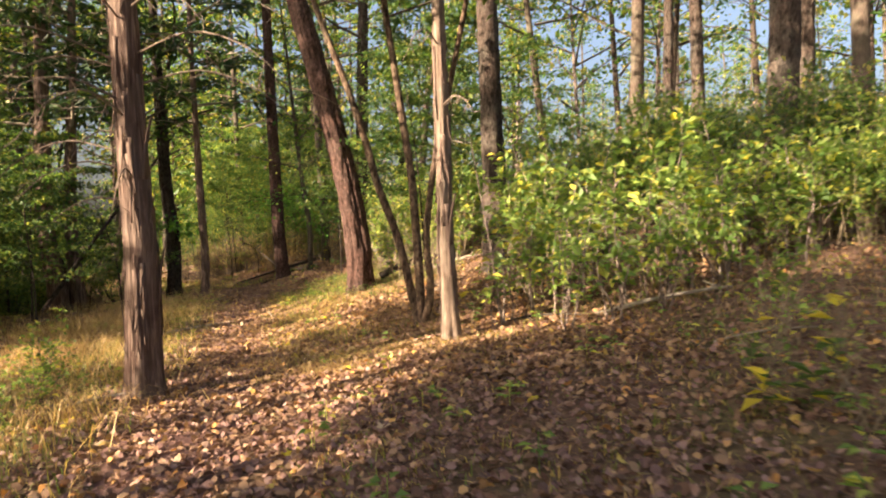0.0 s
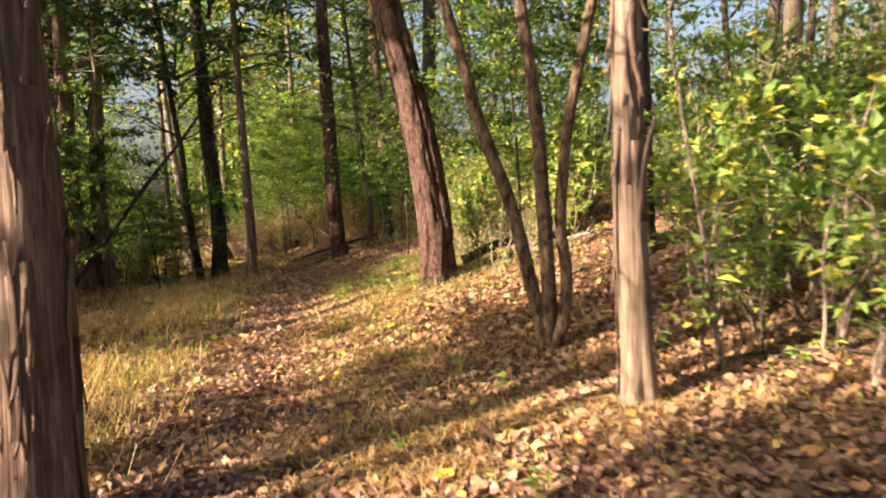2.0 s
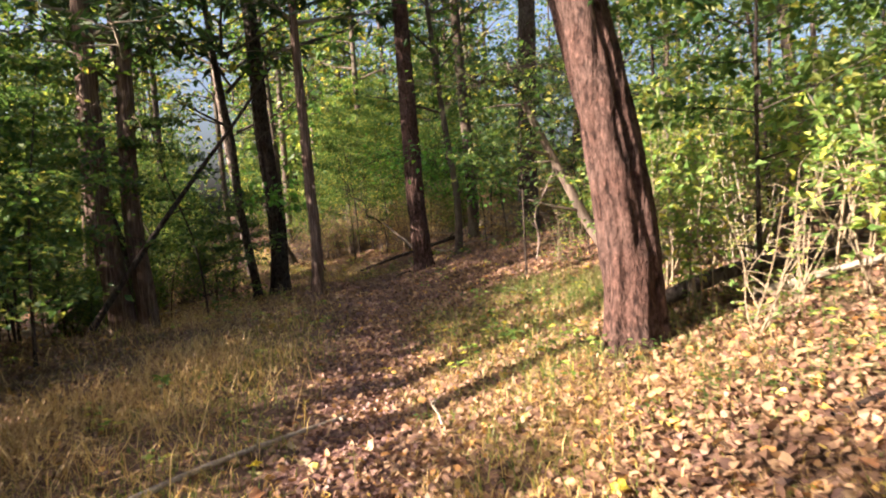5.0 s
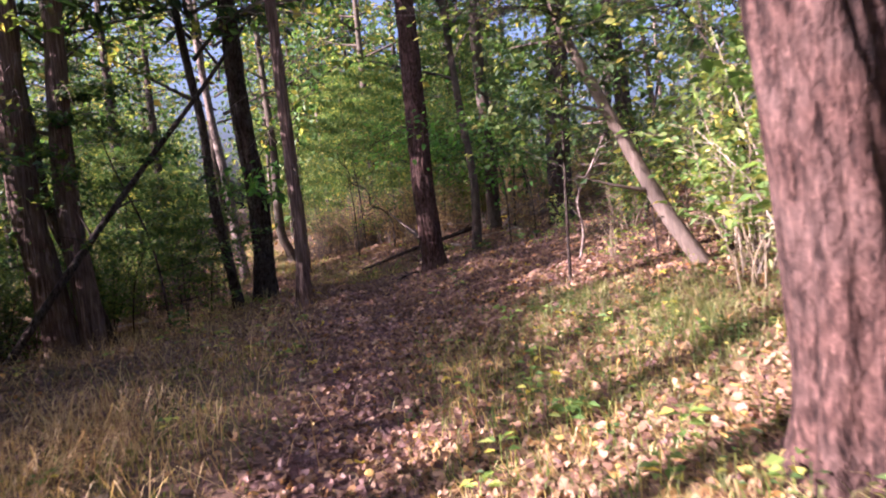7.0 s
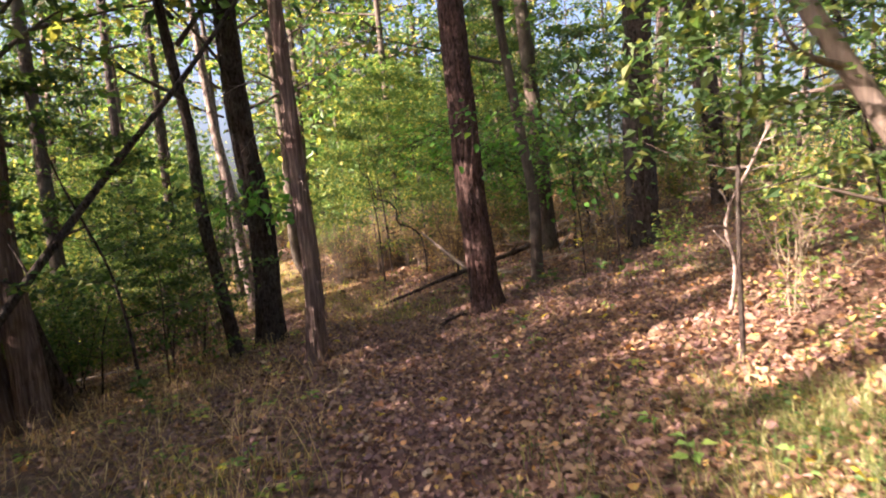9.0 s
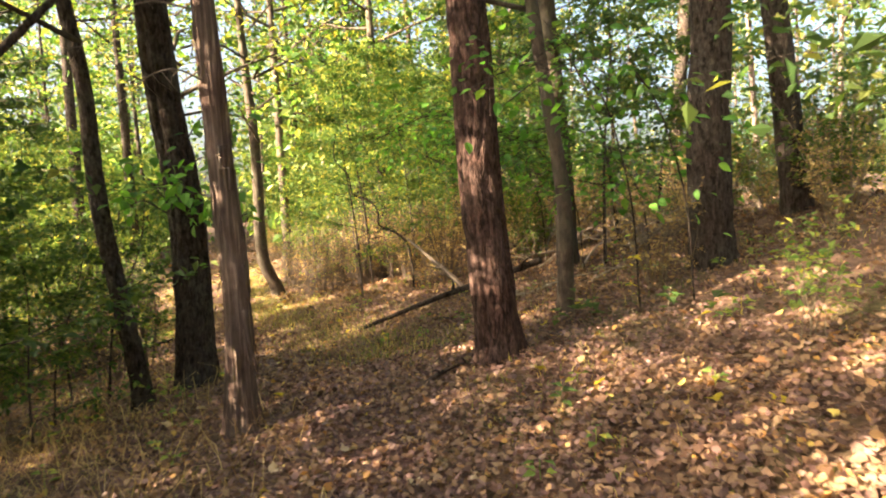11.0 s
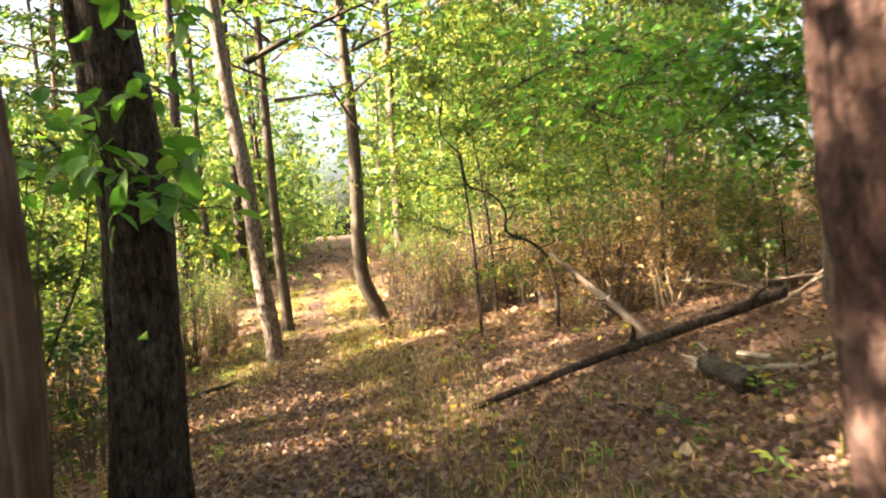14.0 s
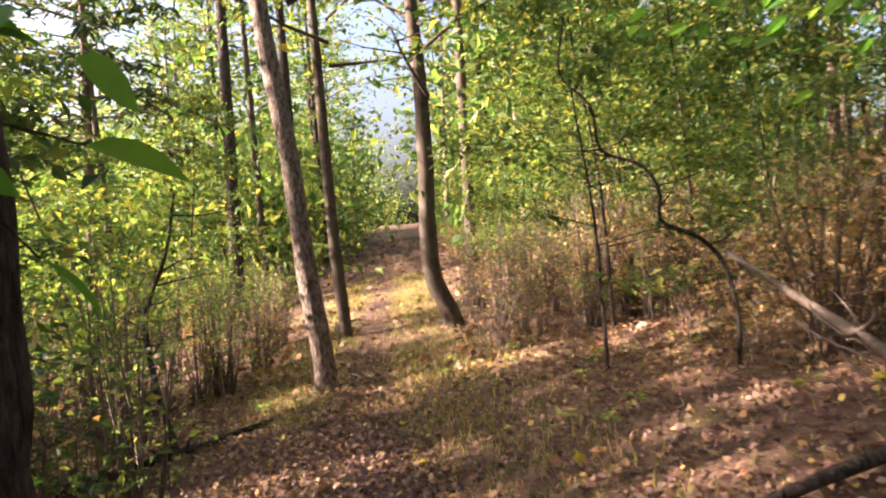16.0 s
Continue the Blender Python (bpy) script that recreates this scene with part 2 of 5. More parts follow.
def leaves(geo, at, along, up, length, width, fold=0.25, droop=0.0):
    """Folded leaves: at, along and up are rows; length and width numbers or rows."""
    at, along, up = (np.asarray(q, float) for q in (at, along, up))
    n = len(at)
    along = along / (np.linalg.norm(along, axis=1)[:, None] + 1e-9)
    side = np.cross(along, up)
    side /= np.linalg.norm(side, axis=1)[:, None] + 1e-9
    up = np.cross(side, along)
    L, W = (np.broadcast_to(np.asarray(q, float), (n,))[:, None] for q in (length, width))
    tip = at + along * L - up * L * droop
    mid = at + along * L * 0.45
    v = np.stack([at, mid + side * W * 0.5 + up * W * fold, tip, mid - side * W * 0.5 + up * W * fold], 1).reshape(-1, 3)
    q = np.arange(n)[:, None] * 4
    geo.add(v, np.concatenate([q + [0, 1, 2], q + [0, 2, 3]], 0))


def broad_leaves(geo, at, along, up, length, width):
    """Oval leaves with a rounded edge, a folded midrib and a drooping tip."""
    at, along, up = (np.asarray(q, float) for q in (at, along, up))
    n = len(at)
    along = along / (np.linalg.norm(along, axis=1)[:, None] + 1e-9)
    side = np.cross(along, up)
    side /= np.linalg.norm(side, axis=1)[:, None] + 1e-9
    up = np.cross(side, along)
    L, W = (np.broadcast_to(np.asarray(q, float), (n,))[:, None] for q in (length, width))
    rows = []
    for f, w in ((0.0, 0.0), (0.18, 0.72), (0.42, 1.0), (0.68, 0.8), (0.87, 0.36), (1.0, 0.0)):
        mid = at + along * L * f - up * L * 0.22 * f * f
        if w:
            rows += [mid + side * W * w * 0.5 + up * W * 0.1 * w, mid, mid - side * W * w * 0.5 + up * W * 0.1 * w]
        else:
            rows.append(mid)
    v = np.stack(rows, 1).reshape(-1, 3)
    q = np.arange(n)[:, None] * 14
    quads = [q + [a + d, a + d + 3, a + d + 4, a + d + 1] for a in (1, 4, 7) for d in (0, 1)]
    geo.add(v, np.concatenate([q + [0, 1, 2], q + [0, 2, 3], q + [10, 13, 11], q + [11, 13, 12]]), np.concatenate(quads))


def unit(n, r=rng):
    v = r.normal(size=(n, 3))
    return v / np.linalg.norm(v, axis=1)[:, None]


M_TRAIL, nt, p = material("trodden_earth")
n1, n2 = noise_node(nt, 2.1, 4.0), noise_node(nt, 30.0, 8.0)
earth = ramp_node(nt, ((0.3, (0.055, 0.03, 0.026)), (0.55, (0.13, 0.07, 0.059)), (0.8, (0.22, 0.13, 0.108))), n2)
nt.links.new(mix_node(nt, ramp_node(nt, ((0.45, (0, 0, 0)), (0.7, (0.5, 0.5, 0.5))), n1), earth, (0.16, 0.1, 0.07, 1)), p.inputs["Base Color"])
p.inputs["Roughness"].default_value = 0.95
p.inputs["Specular IOR Level"].default_value = 0.15
bump_node(nt, n2, 0.7, 0.02, p)


PATH_Y = (-30, -5, 2, 5.6, 8.5, 11, 14, 17.2, 20, 21.8, 24.5, 27.9, 31.2, 41, 60, 100)
PATH_X = (4.5, 0.6, -1.2, -2.06, -2.8, -3.55, -4.25, -5.05, -6.1, -7.2, -9.2, -12.0, -14.2, -20.5, -32.0, -54.0)


def trail_offset(x, y):
    """Metres to the right of the trail's middle line."""
    xc = np.interp(y, PATH_Y, PATH_X)
    turn = np.interp(y, (-5, 17, 22, 30), (0.97, 0.96, 0.84, 0.84))
    return (x - xc) * turn


def ground_z(x, y):
    """Height of the forest floor: a hillside that rises to the trail's right and falls to its left."""
    x, y = np.asarray(x, float), np.asarray(y, float)
    d = trail_offset(x, y)
    base = np.interp(y, (-30, 6, 9, 13, 15, 21, 25, 29, 33, 38, 46, 60, 100), (0.1, -0.05, -0.14, -0.1, -0.12, -0.2, -0.6, -0.77, -0.9, -0.75, -0.3, 0.4, 1.5))
    right = np.interp(y, (0, 5, 7, 12, 23, 30, 35, 60), (0.1, 0.1, 0.13, 0.24, 0.26, 0.22, 0.16, 0.1))
    left = np.interp(y, (0, 8, 16, 20, 40, 70), (0.04, 0.05, 0.04, 0.17, 0.15, 0.05))
    dr, dl = np.maximum(d - 0.3, 0), np.maximum(-d - 0.3, 0)
    rise = right * (np.minimum(dr, 8) + 0.45 * np.maximum(dr - 8, 0) * np.exp(-np.maximum(dr - 8, 0) / 40))
    fall = left * (np.minimum(dl, 7) + 0.4 * np.maximum(dl - 7, 0) * np.exp(-np.maximum(dl - 7, 0) / 25))
    bumps = 0.03 * np.sin(1.3 * x + 0.7 * y) * np.sin(0.9 * y - 0.4 * x) + 0.015 * np.sin(3.1 * x - 1.1) * np.sin(2.7 * y + x)
    return base + rise - fall + bumps


# ---- ground ----
def ground_sheet():
    xs = np.concatenate([np.geomspace(-420, -20.5, 26), np.arange(-20, 7.01, 0.16), np.geomspace(7.5, 400, 28)])
    ys = np.concatenate([-np.geomspace(300, 4.5, 26), np.arange(-4, 37.01, 0.16), np.geomspace(37.6, 500, 28)])
    gx, gy = np.meshgrid(xs, ys, indexing="ij")
    z = ground_z(gx, gy)
    near = (np.abs(trail_offset(gx, gy)) < 12).astype(float)
    z = z + near * (0.02 * (lattice(gx * 2.2 + 90, gy * 2.2 + 90, 400, 3) - 0.5) + 0.02 * (lattice(gx * 5.1 + 200, gy * 5.1 + 90, 700, 4) - 0.5))
    v = np.stack([gx, gy, z], -1).reshape(-1, 3)
    nx, ny = gx.shape
    i, j = np.meshgrid(np.arange(nx - 1), np.arange(ny - 1), indexing="ij")
    a = (i * ny + j).ravel()
    quad = np.stack([a, a + ny, a + ny + 1, a + 1], -1)
    ob = new("ground", Geo().add(v, None, quad).mesh("ground", M_SOIL))
    tagged(ob, "leaf-strewn brown forest floor on a gentle hillside", "ground", kind="structure")


ground_sheet()


def trail_strip():
    """The trodden line of the trail, with a wandering edge, lying on the ground sheet."""
    ys = np.arange(-3, 44, 0.14)
    xc = np.interp(ys, PATH_Y, PATH_X)
    xc = np.convolve(np.pad(xc, 9, mode="edge"), np.ones(19) / 19, "valid")
    turn = np.interp(ys, (-5, 17, 22, 30), (0.97, 0.96, 0.84, 0.84))
    f = np.linspace(-1, 1, 9)
    w = 0.4 + 0.07 * np.sin(ys * 1.9) + 0.05 * np.sin(ys * 4.3 + 1)
    w2 = 0.4 + 0.07 * np.sin(ys * 2.3 + 2) + 0.05 * np.sin(ys * 5.1)
    gx = xc[:, None] + np.where(f < 0, f * w[:, None], f * w2[:, None]) / turn[:, None]
    gy = ys[:, None] + 0 * f
    z = ground_z(gx, gy) + 0.022 * (1 - np.abs(f)) ** 0.5 - 0.004
    v = np.stack([gx, gy, z], -1).reshape(-1, 3)
    i, j = np.meshgrid(np.arange(len(ys) - 1), np.arange(8), indexing="ij")
    a = (i * 9 + j).ravel()
    ob = new("trail", Geo().add(v, None, np.stack([a, a + 1, a + 10, a + 9], -1)).mesh("trail", M_TRAIL))
    tagged(ob, "narrow trodden reddish-brown earth trail through the leaves", "trail", kind="structure")


trail_strip()


# ---- trees ----
RELIEF = {
    "cedar": lambda s: (lambda th, ln: 1 + 0.16 * (np.abs(2 * lattice(th / 6.2832 * 11 + 0.5 * np.sin(ln * 1.3), ln * 0.9 + 3, 11, s) - 1) - 0.5)
                        + 0.07 * (lattice(th / 6.2832 * 34, ln * 2.2, 34, s + 1) - 0.5)),
    "pine": lambda s: (lambda th, ln: 1 + 0.13 * (np.minimum(1, 2.4 * np.abs(2 * lattice(th / 6.2832 * 15 + 0.5 * np.sin(ln * 4), ln * 1.7, 15, s) - 1)) - 0.5)
                       - sum(0.15 * np.exp(-(np.mod(th - a - s - 0.2 * np.sin(ln * 1.1 + a) + np.pi, 2 * np.pi) - np.pi) ** 2 / 0.012) for a in (0.4, 2.3, 3.6, 5.1))
                       + 0.05 * (lattice(th / 6.2832 * 34, ln * 8, 34, s + 1) - 0.5) + 0.1 * (lattice(th / 6.2832 * 4, ln * 0.35, 4, s + 2) - 0.5)),
    "smooth": lambda s: (lambda th, ln: 1 + 0.09 * (lattice(th / 6.2832 * 5, ln * 1.5, 5, s) - 0.5) + 0.06 * (lattice(th / 6.2832 * 11, ln * 5, 11, s + 1) - 0.5)),
}


def trunk_mesh(bend, r0, height, style, mat, seed, sides=20, step=0.12, flare=0.45, sink=0.25, taper=0.75):
    """A trunk that starts below the ground, flares at its root and follows the bend points, then goes straight on up."""
    pts = [(0, 0, -sink), (0, 0, 0.0)] + [tuple(b) for b in bend]
    last, prev = np.array(pts[-1]), np.array(pts[-2])
    if last[2] < height:
        way = (last - prev) / max(1e-6, (last - prev)[2])
        way[:2] *= 0.75
        rise = height - last[2]
        pts += [tuple(last + way * rise * 0.4), tuple(last + way * rise * 0.72 + np.array([0.1, -0.05, 0]) * rise * 0.05), tuple(last + way * rise)]
    n = int(min(150, max(14, (height + sink) / step)))
    line = spline(pts, n)
    # rings closer together near the ground
    q = np.linspace(0, 1, n) ** 1.5 * (n - 1)
    line = np.stack([np.interp(q, np.arange(n), line[:, k]) for k in range(3)], -1)
    h = np.clip(line[:, 2], 0, None)
    r = r0 * (1 - taper * np.clip(h / height, 0, 1) ** 1.1)
    rel = RELIEF[style](seed)
    wide = np.exp(-h / 0.22)

    def relief(th, ln):
        lobes = 1 + flare * wide[:, None] * (0.65 + 0.5 * np.sin(th * 5 + seed) * np.sin(th * 2 + seed * 2))
        return rel(th, ln) * lobes
    g = Geo()
    tube(g, line, r, sides, relief)
    return g.mesh("trunk", mat), line, r


def limbs_and_leaves(line, r, start, count, reach, leaf_n, leaf_len, seed, rise=0.35, flat=0.6, twigs=4, spread=0.45, needle=False, light=True):
    """Branches off a trunk's line from the height start up, and the leaves on them."""
    rg = np.random.default_rng(seed)
    bg, lg = Geo(), Geo()
    heights = line[:, 2]
    top = heights[-1]
    ends = []
    for k in range(count):
        f = (k + rg.random()) / count
        h = start + (top - start) * f**0.9
        i = int(np.clip(np.searchsorted(heights, h), 1, len(line) - 2))
        az = k * 2.4 + rg.random()
        ln = reach * (1 - 0.65 * f) * (0.65 + 0.6 * rg.random())
        out = np.array([math.cos(az), math.sin(az), 0])
        p0 = line[i]
        p1 = p0 + out * ln * 0.5 + np.array([0, 0, rise * ln * 0.5 * (0.6 + 0.8 * rg.random())])
        p2 = p0 + out * ln + np.array([0, 0, rise * ln * (0.5 + rg.random())]) + rg.normal(size=3) * 0.08 * ln
        li = spline([p0, p1, p2], 7)
        rr = min(r[i] * 0.45, 0.02 + 0.014 * ln)
        tube(bg, li[::2] if light else li, np.linspace(rr, rr * 0.25, 4 if light else 7), 4 if light else 6)
        for t in range(twigs):
            a = li[2 + (t * 5) // max(1, twigs)]
            az2 = az + (1 if t % 2 else -1) * (0.5 + 0.7 * rg.random())
            l2 = ln * (0.25 + 0.3 * rg.random())
            b = a + np.array([math.cos(az2), math.sin(az2), rise * 0.7 * (rg.random() - 0.25)]) * l2
            bent = (a + b) / 2 + rg.normal(size=3) * 0.05 * l2
            tube(bg, [a, bent, b], np.linspace(rr * 0.4, rr * 0.1, 3), 3)
            ends.append((a, b))
        ends.append((li[3], li[6]))
    e = np.array(ends)
    if leaf_n:
        pick = rg.integers(0, len(e), leaf_n)
        t = rg.random(leaf_n)[:, None]
        d = e[pick, 1] - e[pick, 0]
        at = e[pick, 0] + d * (0.15 + t * 0.95) + rg.normal(size=(leaf_n, 3)) * spread * np.array([1, 1, 1 - flat]) * (0.25 + 0.35 * np.linalg.norm(d, axis=1)[:, None])
        along = unit(leaf_n, rg) * np.array([1, 1, 0.35]) - np.array([0, 0, 0.25])
        up = np.array([0, 0, 1.0]) + rg.normal(size=(leaf_n, 3)) * (1.2 * (1 - flat))
        size = leaf_len * (0.55 + 0.75 * rg.random(leaf_n))
        leaves(lg, at, along, up, size, size * (0.28 if needle else 0.58), 0.18, 0.12)
    return bg, lg


def crown_variant(height, start, count, reach, leaf_n, leaf_len, mat, wood, seed, **kw):
    """A shared crown: branches and leaves for a straight tree of that height."""
    line = np.stack([0.15 * np.sin(np.linspace(0, 3, 30)), 0.12 * np.sin(np.linspace(0, 2, 30) + seed), np.linspace(0, height, 30)], -1)
    bg, lg = limbs_and_leaves(line, np.linspace(0.2, 0.04, 30), start, count, reach, leaf_n, leaf_len, seed, **kw)
    return bg.mesh("branching", wood), lg.mesh("crown", mat, False)


HIGH = [crown_variant(17, 6.5, 26, 4.2, 1700, 0.27, M_LEAF_HIGH, M_GREY, 11),
        crown_variant(15, 5.0, 24, 3.6, 1500, 0.26, M_LEAF_HIGH, M_GREY, 12, rise=0.5),
        crown_variant(19, 9.0, 22, 3.6, 1400, 0.28, M_LEAF_HIGH, M_DARK, 13)]
CEDARS = [crown_variant(12, 4.6, 34, 2.1, 2600, 0.34, M_NEEDLE, M_DEAD, 21, rise=0.15, needle=True, spread=0.5)]


def standing_tree(name, x, y, bend, r0, style, mat, height, crown, label, seed, sides=20, step=0.12, group="", flare=0.45, scale=1.0):
    z = float(ground_z(x, y))
    root = thing(name, x, y, z, label, "tree", group)
    me, line, r = trunk_mesh(bend, r0, height, style, mat, seed, sides, step, flare)
    part("trunk", me, root)
    if crown is not None:
        h = crown[2]
        tip = line[-1]
        k = height / h
        m = Matrix.Rotation(seed * 1.7, 4, "Z") @ Matrix.Diagonal((k * scale, k * scale, k, 1))
        lean = Matrix(((1, 0, tip[0] / height, 0), (0, 1, tip[1] / height, 0), (0, 0, 1, 0), (0, 0, 0, 1)))
        part("branching", crown[0], root, at=lean @ m)
        part("crown", crown[1], root, at=lean @ m)
    return root, line, r


def strip_mesh(seed):
    """One strip of peeling bark, curled away from the trunk at its loose end; x points out of the trunk."""
    rg = np.random.default_rng(seed)
    n, ln, w = 7, rg.uniform(0.22, 0.55), rg.uniform(0.018, 0.045)
    s = np.linspace(0, 1, n)
    out = 0.004 + rg.uniform(0.015, 0.05) * s ** rg.uniform(2, 4)
    sway = rg.normal() * 0.02 * s**2
    wide = w * (1 - 0.7 * s) * 0.5 + 0.002
    c = np.stack([out, sway, -ln * s], -1)
    side = np.array([0, 1.0, 0])
    th = 0.003
    rows = np.stack([c - side * wide[:, None], c + side * wide[:, None], c + side * wide[:, None] + np.array([th, 0, 0]), c - side * wide[:, None] + np.array([th, 0, 0])], 1)
    q = np.arange(n - 1)[:, None] * 4
    faces = np.concatenate([q + [k, (k + 1) % 4, 4 + (k + 1) % 4, 4 + k] for k in range(4)])
    return Geo().add(rows.reshape(-1, 3), None, np.concatenate([faces, [[0, 3, 2, 1], [4 * n - 4, 4 * n - 3, 4 * n - 2, 4 * n - 1]]])).mesh("bark_strip", M_CEDAR)


STRIPS = [strip_mesh(500 + k) for k in range(6)]


def peeling_bark(root, line, r, count, low, high, seed):
    rg = np.random.default_rng(seed)
    for k in range(count):
        h = rg.uniform(low, high)
        c = [float(np.interp(h, line[:, 2], line[:, a])) for a in (0, 1)]
        rad = float(np.interp(h, line[:, 2], r)) * 0.99
        az = rg.random() * 6.283
        up = 1 if rg.random() < 0.75 else -1
        m = Matrix.Translation((c[0] + rad * math.cos(az), c[1] + rad * math.sin(az), h)) @ Matrix.Rotation(az, 4, "Z") @ Matrix.Diagonal((1, 1, up, 1)) @ Matrix.Scale(0.7 + 0.7 * rg.random(), 4)
        part("bark_strip", STRIPS[k % 6], root, at=m)


def dead_twigs(root, line, r, rows, seed, mat):
    """Bare drooping branches: height, heading in degrees, length."""
    rg = np.random.default_rng(seed)
    for h, head, ln in rows:
        a = math.radians(head)
        p0 = np.array([float(np.interp(h, line[:, 2], line[:, 0])), float(np.interp(h, line[:, 2], line[:, 1])), h])
        o = np.array([math.cos(a), math.sin(a), 0])
        li = spline([p0, p0 + o * ln * 0.45 + [0, 0, 0.1 * ln], p0 + o * ln * 0.8 + [0, 0, -0.05 * ln], p0 + o * ln + [0, 0, -0.25 * ln]], 12)
        g = Geo()
        tube(g, li, np.linspace(0.011, 0.003, 12), 5)
        for t in range(9):
            b0 = li[3 + t]
            e = b0 + unit(1, rg)[0] * np.array([1, 1, 0.6]) * ln * rg.uniform(0.12, 0.3) - np.array([0, 0, 0.08 * ln])
            tube(g, [b0, (b0 + e) / 2 + rg.normal(size=3) * 0.02, e], (0.0045, 0.0032, 0.0015), 4)
        part("dead_branch", g.mesh("dead_branch", mat), root)


CROWN = {"a": (*HIGH[0], 17), "b": (*HIGH[1], 15), "c": (*HIGH[2], 19), "cedar": (*CEDARS[0], 12), None: None}

